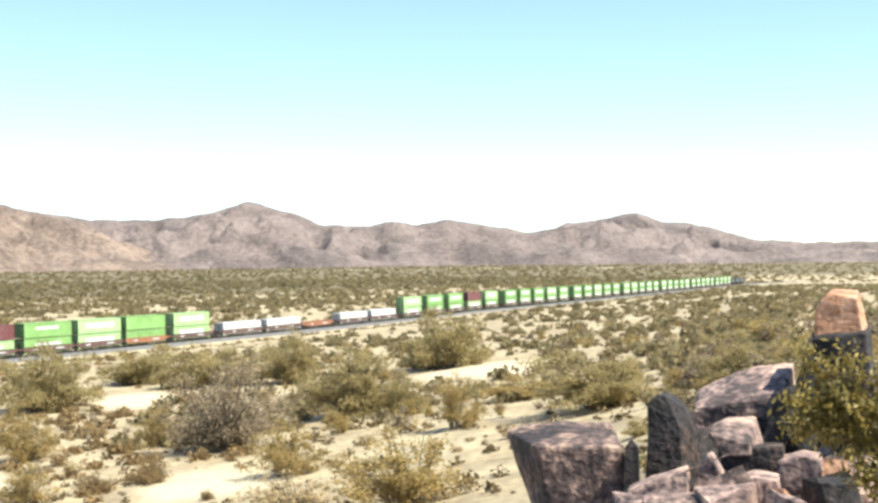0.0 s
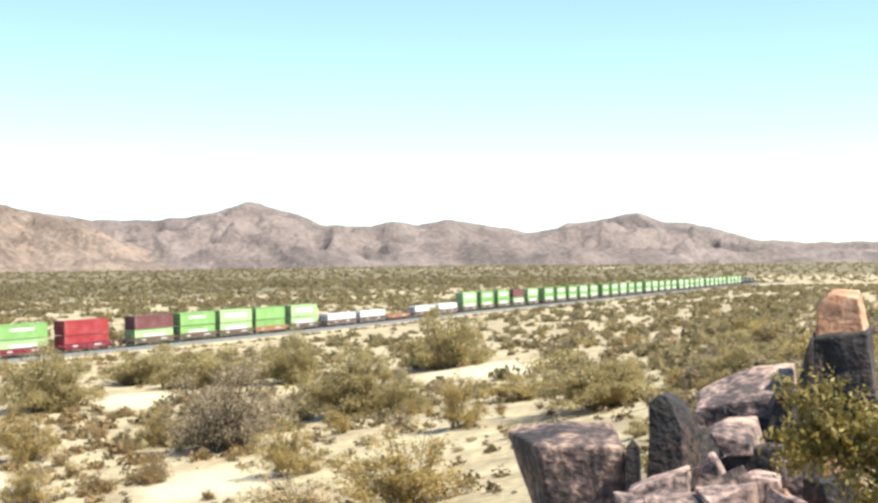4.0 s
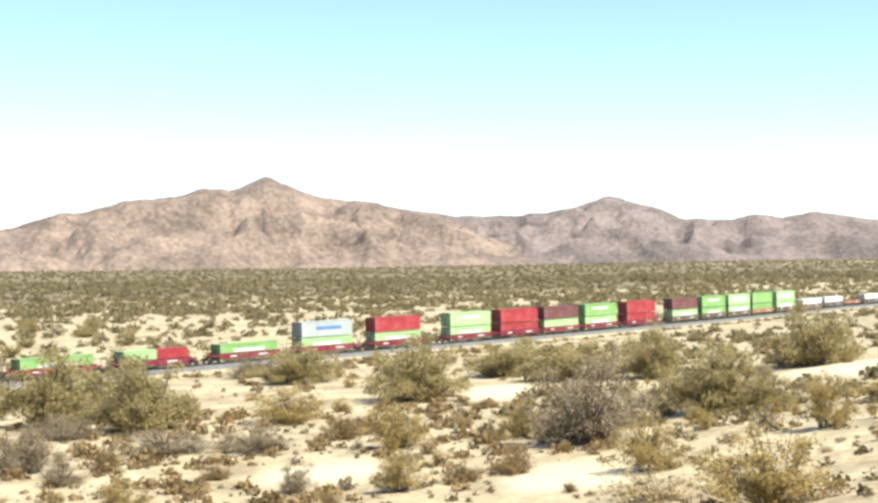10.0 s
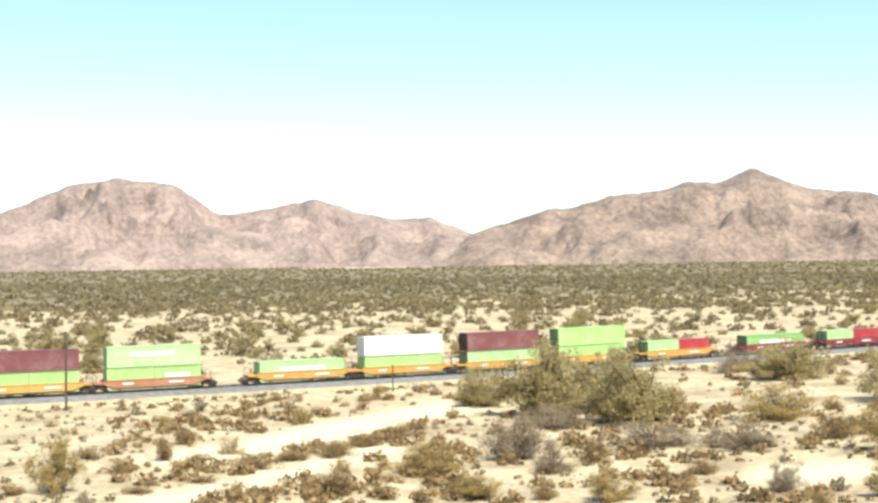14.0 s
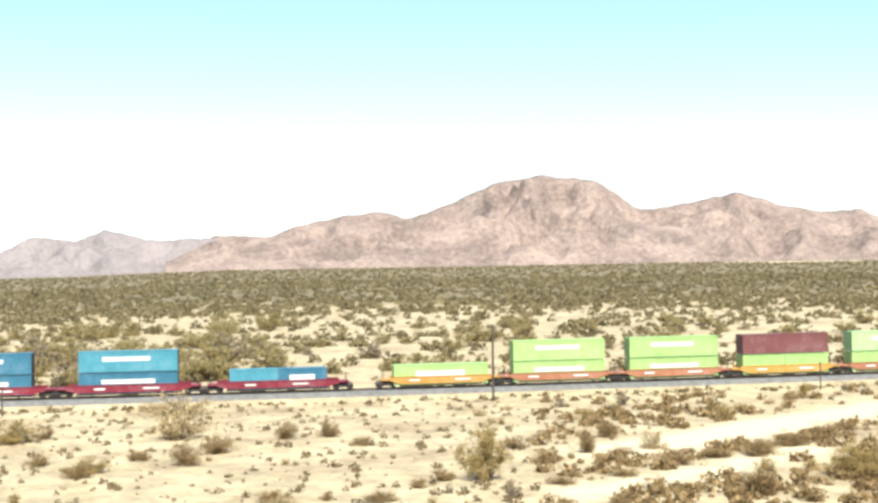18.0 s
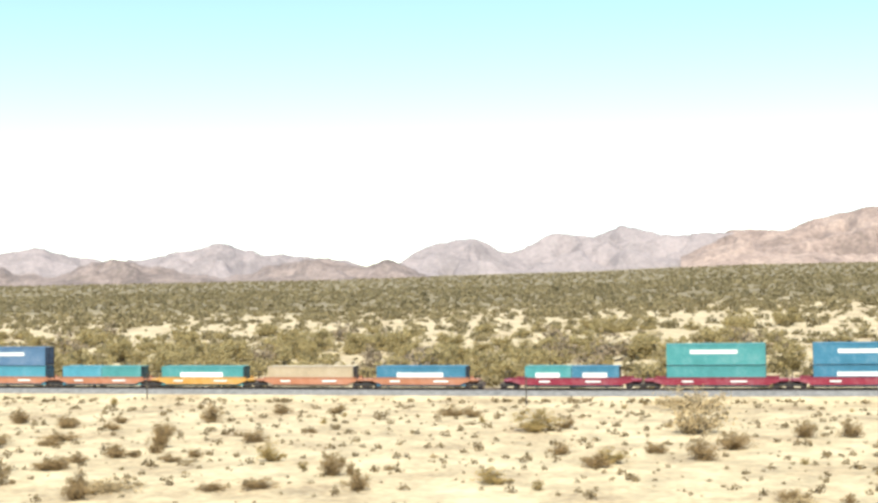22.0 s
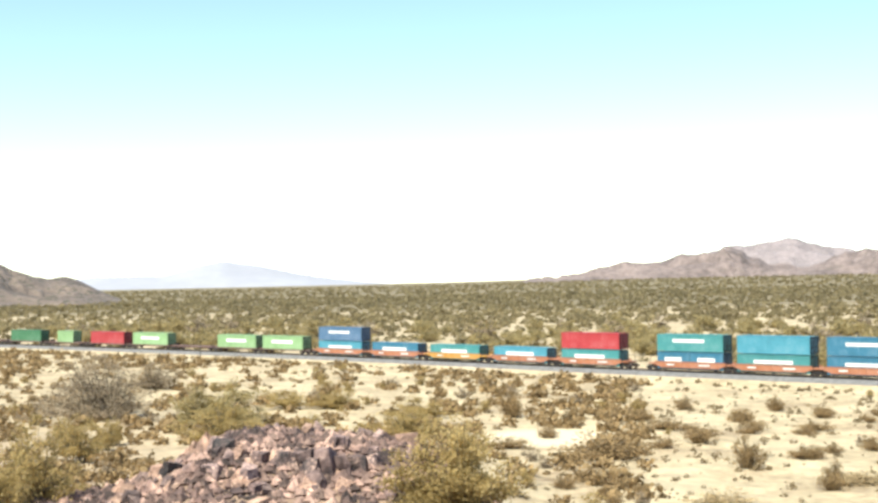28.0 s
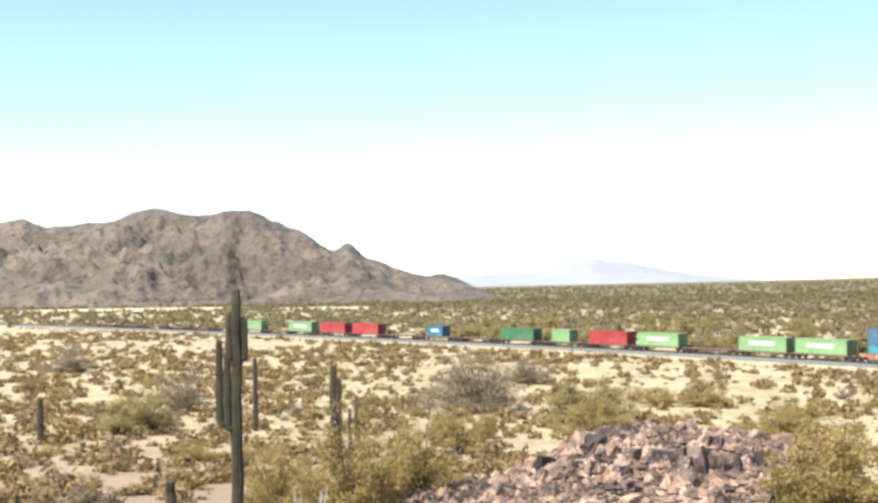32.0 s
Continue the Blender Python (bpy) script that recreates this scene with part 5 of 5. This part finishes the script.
def build_boulders():
    def add(material, label, az, r, tan, w, d, h, turn=0, tilt=(0, 0), **shape):
        """The middle of the top lies at a bearing, distance and height (tangent, from the eye)."""
        add.n += 1
        ob = part("boulder", hewn(w, d, h, seed=add.n, **shape), material)
        tagged(ob, label, "rock", group="boulders on the hilltop")
        return stand(ob, az, r, EYE_Z + tan * r - h, turn, tilt)
    add.n = 0

    def crag(material, label, az, r, z, depth, front, back, sink=0.35):
        """A block between a front and a back outline (metres across and up), its foot at a bearing, distance and height."""
        crag.n += 1
        bm = bmesh.new()
        for y, outline in ((0.0, front), (depth, back)):
            for u, h in outline:
                bm.verts.new((u, y, h - (sink if h < 0.02 else 0.0)))
        bmesh.ops.convex_hull(bm, input=bm.verts[:])
        bmesh.ops.delete(bm, geom=[v for v in bm.verts if not v.link_faces], context="VERTS")
        rough_faces(bm, min(depth, front[-1][0] - front[0][0]), crag.n)
        ob = part("boulder", bm, material)
        tagged(ob, label, "rock", group="boulders on the hilltop")
        return stand(ob, az, r, z)
    crag.n = 200
    dark = "dark weathered angular boulder with desert varnish"
    pale = "pale reddish grey boulder"
    crag(ROCK_MID, "large flat-topped boulder with a dark undercut side", 5.9, 10.1, 12.74, 0.75, [(-0.27, 0.00), (-0.36, 0.56), (0.04, 0.57), (0.25, 0.55), (0.29, 0.00)], [(-0.33, -0.09), (-0.63, 0.61), (-0.21, 0.69), (0.20, 0.67), (0.33, -0.08)], sink=0.15)
    crag(ROCK, "steep pointed dark boulder", 14.3, 10.8, 12.68, 0.45, [(-0.21, 0.00), (-0.12, 0.67), (-0.00, 1.10), (0.09, 1.37), (0.20, 0.01)], [(-0.20, -0.08), (-0.09, 0.67), (0.02, 1.10), (0.12, 1.36), (0.25, -0.06)])
    crag(ROCK, "narrow dark slab beside the large boulder", 7.7, 10.0, 12.80, 0.35, [(-0.09, 0.00), (-0.05, 0.51), (-0.00, 0.57), (0.05, 0.51), (0.05, 0.00)], [(-0.07, -0.06), (-0.04, 0.48), (0.01, 0.53), (0.06, 0.47), (0.07, -0.06)])
    crag(ROCK, "upright dark rock slab with a pale edge", 9.0, 10.4, 12.73, 0.3, [(-0.17, 0.00), (-0.11, 0.85), (-0.05, 0.93), (0.02, 0.92), (0.12, 0.68), (0.16, 0.00)], [(-0.10, -0.05), (-0.03, 0.87), (0.01, 0.91), (0.10, 0.88), (0.25, 0.74), (0.27, -0.04)])
    crag(ROCK_PALE, "long sloping slab with a pinkish top", 11.8, 10.9, 12.65, 0.75, [(-0.38, 0.00), (-0.31, 0.86), (-0.09, 0.80), (0.35, 0.95), (0.37, 0.02)], [(-0.33, -0.13), (-0.27, 0.96), (0.18, 1.14), (0.49, 1.19), (0.53, -0.11)])
    # one boulder in two rock colours: dark for its shaded front, pale for its lit top
    crag(ROCK, "dark block as the shaded front of the squat boulder", 12.4, 10.05, 12.80, 0.5, [(-0.33, 0.00), (-0.22, 0.49), (0.01, 0.51), (0.22, 0.53), (0.27, 0.01)], [(-0.33, -0.08), (-0.21, 0.47), (0.03, 0.50), (0.25, 0.52), (0.29, -0.07)])
    crag(ROCK_PALE, "pale block as the lit top of the squat boulder", 11.7, 10.0, 13.26, 0.4, [(-0.07, 0.00), (-0.16, 0.15), (-0.06, 0.11), (0.12, 0.08), (0.13, 0.00)], [(-0.06, -0.02), (-0.13, 0.18), (-0.03, 0.23), (0.17, 0.24), (0.23, -0.01)], sink=0.0)
    crag(ROCK, "dark weathered boulder with a steep flank", 13.5, 10.5, 12.73, 0.4, [(-0.19, 0.00), (-0.11, 0.64), (-0.02, 0.91), (0.09, 0.98), (0.19, 0.01)], [(-0.18, -0.07), (-0.09, 0.65), (0.01, 0.91), (0.15, 0.97), (0.23, -0.06)])
    crag(ROCK, "dark block below the rusty boulder", 15.9, 10.9, 13.22, 0.55, [(-0.28, 0.00), (-0.21, 0.82), (0.01, 0.82), (0.19, 0.86), (0.29, 0.01)], [(-0.28, -0.06), (-0.20, 0.86), (0.01, 0.87), (0.23, 0.91), (0.33, -0.05)])
    crag(ROCK_ORANGE, "rusty orange boulder on top of the outcrop", 15.7, 11.0, 14.04, 0.4, [(-0.15, 0.00), (-0.13, 0.21), (-0.05, 0.33), (0.17, 0.30), (0.21, 0.01)], [(-0.12, -0.02), (-0.09, 0.26), (-0.01, 0.37), (0.19, 0.36), (0.26, -0.01)], sink=0.0)
    crag(ROCK_PALE, "pale reddish grey boulder", 8.6, 9.3, 12.84, 0.4, [(-0.27, 0.00), (-0.20, 0.26), (-0.05, 0.32), (0.20, 0.40), (0.26, 0.01)], [(-0.27, -0.07), (-0.16, 0.25), (-0.03, 0.31), (0.23, 0.39), (0.29, -0.06)])
    crag(ROCK_PALE, "pointed pinkish grey stone", 10.8, 9.5, 12.81, 0.35, [(-0.23, 0.00), (-0.09, 0.42), (-0.00, 0.52), (0.11, 0.34), (0.15, 0.01)], [(-0.22, -0.06), (-0.07, 0.40), (0.02, 0.50), (0.13, 0.33), (0.17, -0.05)])
    crag(ROCK_PALE, "pale reddish grey boulder", 12.6, 9.2, 12.87, 0.4, [(-0.23, 0.00), (-0.15, 0.30), (-0.01, 0.35), (0.14, 0.34), (0.19, 0.01)], [(-0.22, -0.07), (-0.14, 0.30), (0.00, 0.35), (0.15, 0.33), (0.21, -0.06)])
    crag(ROCK_PALE, "rounded reddish grey boulder", 14.4, 9.8, 12.85, 0.35, [(-0.21, 0.00), (-0.16, 0.39), (-0.02, 0.44), (0.13, 0.42), (0.19, 0.01)], [(-0.20, -0.06), (-0.14, 0.41), (-0.00, 0.45), (0.13, 0.43), (0.19, -0.05)])
    add(ROCK, dark, 10.2, 10.8, -0.094, 0.30, 0.40, 1.2, 48, foot=(1.0, 1.1), under=(0.0, 0.12), slope=(0.1, 0.1))
    add(ROCK, dark, 13.9, 10.6, -0.098, 0.30, 0.44, 1.0, 45, foot=(1.2, 1.1))
    add(ROCK, dark, 16.9, 10.5, -0.080, 0.30, 0.40, 1.0, 42)
    add(ROCK_ORANGE, "small rusty orange stone", 15.6, 9.8, -0.119, 0.17, 0.2, 0.6, 25)
    add(ROCK_ORANGE, "small rusty orange stone", 13.4, 9.2, -0.140, 0.15, 0.2, 0.6, 35, slope=(0.3, 0.2))
    add(ROCK_PALE, pale, 9.65, 9.0, -0.152, 0.50, 0.36, 0.7, 6, slope=(0.1, 0.3))
    add(ROCK_PALE, pale, 11.6, 8.9, -0.151, 0.36, 0.34, 0.7, 28, slope=(0.1, 0.3))
    add(ROCK_PALE, pale, 7.75, 9.1, -0.157, 0.34, 0.36, 0.7, -10, slope=(0.1, 0.3))
    add(ROCK_PALE, pale, 14.0, 8.9, -0.146, 0.34, 0.34, 0.7, 8, slope=(0.05, 0.3))
    add(ROCK, dark, 18.6, 10.8, -0.060, 0.60, 0.60, 1.3, 33)
    add(ROCK, dark, 15.5, 9.4, -0.139, 0.30, 0.34, 0.7, 40)
    # smaller blocks heaped round the large ones
    rng = np.random.default_rng(31)
    for k in range(46):
        az, r = rng.uniform(7.5, 20), rng.uniform(8.9, 12.2)
        size = 0.10 + 0.20 * rng.uniform() ** 1.8
        x, y = r * math.sin(radians(az)), r * math.cos(radians(az))
        ob = part("boulder", rock_mesh(300 + k, size, 13, (1.0, rng.uniform(0.7, 1.0), rng.uniform(0.55, 0.9))), (ROCK, ROCK_PALE, ROCK_PALE)[k % 3])
        tagged(ob, "broken dark reddish block on the hilltop", "rock", group="boulders on the hilltop")
        ob.matrix_basis = pose(x, y, float(ground_z(x, y)) + 0.25 * size, rng.uniform(-25, 25), rng.uniform(-25, 25), rng.uniform(0, 360))


build_boulders()


def swaying_bush(az, r, pivot_z):
    """A near bush at the edge of the outcrop; its long leafy branch dips and rises in the wind."""
    rng = np.random.default_rng(61)
    x, y = r * math.sin(radians(az)), r * math.cos(radians(az))
    foot = float(ground_z(x, y)) - 0.05
    thing = new("leafy_bush")
    tagged(thing, "yellow-green leafy bush with a branch swaying in the wind", "bush")
    thing.matrix_basis = pose(x, y, foot, 0, 0, -az)
    up = pivot_z - foot
    v, f = tube([(0.05 * math.sin(3 * t), 0.04 * t, up * t) for t in np.linspace(0, 1, 7)], list(np.linspace(0.04, 0.02, 7)), 6)
    mesh_from("stem", [tuple(p) for p in v], f, STEM, thing)
    # the low crown round the stem
    n = 5200
    d = rng.normal(size=(n, 3))
    d /= np.linalg.norm(d, axis=1)[:, None]
    c = d * (0.35 + 0.65 * rng.uniform(0, 1, n) ** 0.6)[:, None] * np.array([0.68, 0.45, 0.42]) * (1 + 0.25 * np.sin(d[:, :1] * 7 + d[:, 2:] * 5)) + np.array([-0.12, 0, up - 0.52])
    mesh_from("crown", *leaf_quads(rng, c, 0.022, 0.45), NEAR_LEAVES, thing)
    # the branch points along -x from its pivot
    branch = new("branch")
    branch.parent = thing
    branch.matrix_basis = pose(0, 0, up, 0, 20, 0)
    sv, sf, centres = [], [], []
    for k in range(26):
        t0 = rng.uniform(0.15, 0.75)
        a = rng.uniform(-1.25, 1.25)
        ln = rng.uniform(0.3, 0.5) * (1.15 - 0.5 * t0)
        base = np.array([-1.08 * t0, 0, 0.06 * math.sin(3 * t0)])
        end = base + np.array([-ln * math.cos(a), rng.uniform(-0.2, 0.2), ln * math.sin(a) * 0.8])
        pts = [tuple(base + (end - base) * u) for u in (0, 0.5, 1)]
        v, f = tube(pts, [0.008, 0.006, 0.003], 4)
        sf += [tuple(i + len(sv) for i in q) for q in f]
        sv += [tuple(p) for p in v]
        m = 210
        u = rng.uniform(0.15, 1.08, m)[:, None]
        centres.append(base + (end - base) * u + rng.normal(size=(m, 3)) * 0.035)
    v, f = tube([(-1.08 * t, 0, 0.06 * math.sin(3 * t)) for t in np.linspace(0, 1, 7)], list(np.linspace(0.018, 0.006, 7)), 4)
    sf += [tuple(i + len(sv) for i in q) for q in f]
    sv += [tuple(p) for p in v]
    mesh_from("stalk", sv, sf, STEM, branch)
    mesh_from("leaves", *leaf_quads(rng, np.concatenate(centres), 0.02, 0.45), NEAR_LEAVES, branch)
    return branch, up


SWAY_BRANCH, SWAY_UP = swaying_bush(21.3, 7.2, 13.42)
# seconds and the lift of the branch in degrees, gusts then a calm
SWAY = [(0, 28), (0.3, 33), (0.6, 26), (0.9, 12), (1.2, 8), (1.5, 18), (1.8, -6), (2.1, -4), (2.4, 1), (3.0, 18), (3.7, 6), (4.5, 42), (4.8, 24), (5.1, -22), (5.4, -20), (5.8, -22),
        (6.2, 12), (6.8, -15), (8, 4), (12, 14), (16, 2), (20, 16), (24, 4), (28, 15), (32, 8)]


def dead_branch(az, r, height):
    """Bleached bare branches that curve up from the slope."""
    rng = np.random.default_rng(77)
    x, y = r * math.sin(radians(az)), r * math.cos(radians(az))
    thing = new("dead_shrub")
    tagged(thing, "bleached bare dead branches on the slope", "dead shrub")
    thing.matrix_basis = pose(x, y, float(ground_z(x, y)) - 0.1, 0, 0, -az)
    for k in range(7):
        lean, h = rng.uniform(-0.9, 0.9), height * rng.uniform(0.55, 1.0)
        pts = [(lean * 0.1 * t * t + lean * 0.5 * math.sin(1.6 * t), rng.normal() * 0.03, h * t) for t in np.linspace(0, 1, 8)]
        v, f = tube(pts, list(np.linspace(0.05, 0.012, 8)), 6)
        mesh_from("branch", [tuple(p) for p in v], f, BLEACHED, thing)


dead_branch(-122.9, 31.5, 1.7)


def build_outcrop():
    """The rubble mound: loose stones, the larger ones single."""
    rng = np.random.default_rng(14)
    mound = new("rubble_mound")
    tagged(mound, "mound of broken red-brown rubble on the slope", "rocks", kind="structure")
    kinds = []
    for k in range(8):
        bm = rock_mesh(40 + k, 1.0, 12, (1.0, 0.8, 0.62), 0)
        me = bpy.data.meshes.new("stone")
        bm.to_mesh(me), bm.free()
        me.materials.append(RUBBLE if k % 8 < 5 else RUBBLE_SANDY)
        kinds.append(me)
    a0 = radians(-109.5)
    for k in range(290):
        u, v = rng.normal() * 4.8 - 0.3, rng.normal() * 2.0 - 0.6
        x = (36 + v) * math.sin(a0) + u * math.cos(a0)
        y = (36 + v) * math.cos(a0) - u * math.sin(a0)
        s = 0.11 + 0.24 * rng.uniform() ** 2.2
        ob = new("stone", kinds[int(rng.integers(8))])
        ob.parent = mound
        ob.matrix_basis = pose(x, y, float(ground_z(x, y)) + 0.1 * s, *(rng.uniform(0, 360, 3))) @ Matrix.Scale(s, 4)
    for k in range(22):
        u, v = rng.uniform(-3.2, 5.0), rng.normal() * 1.0 - 0.8
        x, y = (36 + v) * math.sin(a0) + u * math.cos(a0), (36 + v) * math.cos(a0) - u * math.sin(a0)
        w, h = rng.uniform(0.30, 0.70), rng.uniform(0.28, 0.52)
        big = part("boulder", hewn(w, w * rng.uniform(0.6, 1.0), h, slope=(rng.normal() * 0.1, rng.uniform(-0.1, 0.2)), seed=60 + k, chips=4), (ROCK_PALE, RUBBLE, ROCK, RUBBLE_SANDY)[k % 4])
        tagged(big, ("pinkish grey", "mauve", "dark varnished", "pale sandy")[k % 4] + " split boulder on the rubble mound", "rock", group="boulders on the mound")
        big.matrix_basis = pose(x, y, float(ground_z(x, y)) - 0.12, rng.uniform(-14, 14), rng.uniform(-14, 14), rng.uniform(0, 360))
    # a knot of large dark blocks near the top
    for k, (u, v, w, h) in enumerate(((1.5, -1.6, 0.55, 0.75), (1.0, -1.9, 0.42, 0.6), (1.9, -1.7, 0.40, 0.66), (0.5, -1.4, 0.5, 0.5), (1.2, -2.4, 0.45, 0.5), (2.3, -1.4, 0.48, 0.5))):
        x, y = (36 + v) * math.sin(a0) + u * math.cos(a0), (36 + v) * math.cos(a0) - u * math.sin(a0)
        big = part("boulder", hewn(w, w * 0.8, h, slope=(0.1 * (-1) ** k, 0.2), seed=90 + k, chips=6, foot=(1.15, 1.1)), (RUBBLE, ROCK_MID)[k % 2])
        tagged(big, ("mauve", "reddish dark")[k % 2] + " large block in the middle of the rubble mound", "rock", group="boulders on the mound")
        big.matrix_basis = pose(x, y, float(ground_z(x, y)) - 0.15, 8 * (-1) ** k, 10 - 4 * k, 37 * k)
    # gravel between them
    n = 14000
    u, v = rng.normal(size=n) * 5.8 - 0.6, rng.normal(size=n) * 3.0 - 0.5
    x = (36 + v) * math.sin(a0) + u * math.cos(a0)
    y = (36 + v) * math.cos(a0) - u * math.sin(a0)
    z = ground_z(x, y)
    s = 0.035 + 0.17 * rng.uniform(0, 1, n) ** 3
    corner = np.array([(1, 0, 0), (-1, 0.2, 0), (0, 1, 0.1), (0.1, -1, 0), (0, 0.1, 0.8), (0, 0, -0.8)], float)
    tri = np.array([(0, 2, 4), (2, 1, 4), (1, 3, 4), (3, 0, 4), (2, 0, 5), (1, 2, 5), (3, 1, 5), (0, 3, 5)])
    t = rng.uniform(0, 6.28, n)
    c = corner[None] * (1 + rng.normal(size=(n, 6, 1)) * 0.25) * s[:, None, None]
    vx = c[:, :, 0] * np.cos(t)[:, None] - c[:, :, 1] * np.sin(t)[:, None] + x[:, None]
    vy = c[:, :, 0] * np.sin(t)[:, None] + c[:, :, 1] * np.cos(t)[:, None] + y[:, None]
    vz = c[:, :, 2] + z[:, None] + 0.2 * s[:, None]
    verts = np.stack([vx, vy, vz], -1).reshape(-1, 3)
    faces = (np.arange(n)[:, None, None] * 6 + tri).reshape(-1, 3)
    tagged(mesh_from("gravel", verts, faces, RUBBLE_STUFF, mound), kind="stuff")


build_outcrop()


# ---------------------------------------------------------------- posts along the line
def post(az, r, height, radius, label):
    x, y = r * math.sin(radians(az)), r * math.cos(radians(az))
    bm = bmesh.new()
    bmesh.ops.create_cone(bm, cap_ends=True, segments=8, radius1=radius, radius2=radius * 0.8, depth=height + 0.6)
    bmesh.ops.translate(bm, verts=bm.verts, vec=(0, 0, height / 2 - 0.3))
    p = new("line_post")
    tagged(p, label, "post", group="posts along the railway")
    p.matrix_basis = pose(x, y, float(ground_z(x, y)))
    part("shaft", bm, POLE, p)
    part("cap", boxes((-radius * 1.3, radius * 1.3, -radius * 1.3, radius * 1.3, height, height + 0.08)), POLE, p)


post(-49.3, 172, 9.3, 0.16, "tall dark wooden pole beside the railway")
for az, r in ((-36.3, 185), (-84.1, 193), (-68.8, 172), (-112.1, 296), (-26.5, 212)):
    post(az, r, 3.4, 0.10, "short dark post beside the railway")


# ---------------------------------------------------------------- movement
def motions():
    for ob, s0, up, half_turn in MOVING:
        rows = []
        for t in KEY_TIMES:
            x, y, z, turn = on_line(s0 + SPEED * t)
            z2 = on_line(s0 + SPEED * t + 5)[2]
            m = pose(float(x), float(y), float(z) + up, 0, -math.degrees(math.atan2(float(z2 - z), 5.0)), math.degrees(float(turn)))
            rows.append((t, m @ pose(0, 0, 0, 0, 0, 180) if half_turn else m))
        walk(ob, rows)
    walk(SWAY_BRANCH, [(t, pose(0, 0, SWAY_UP, 0, a, 0)) for t, a in SWAY])


motions()
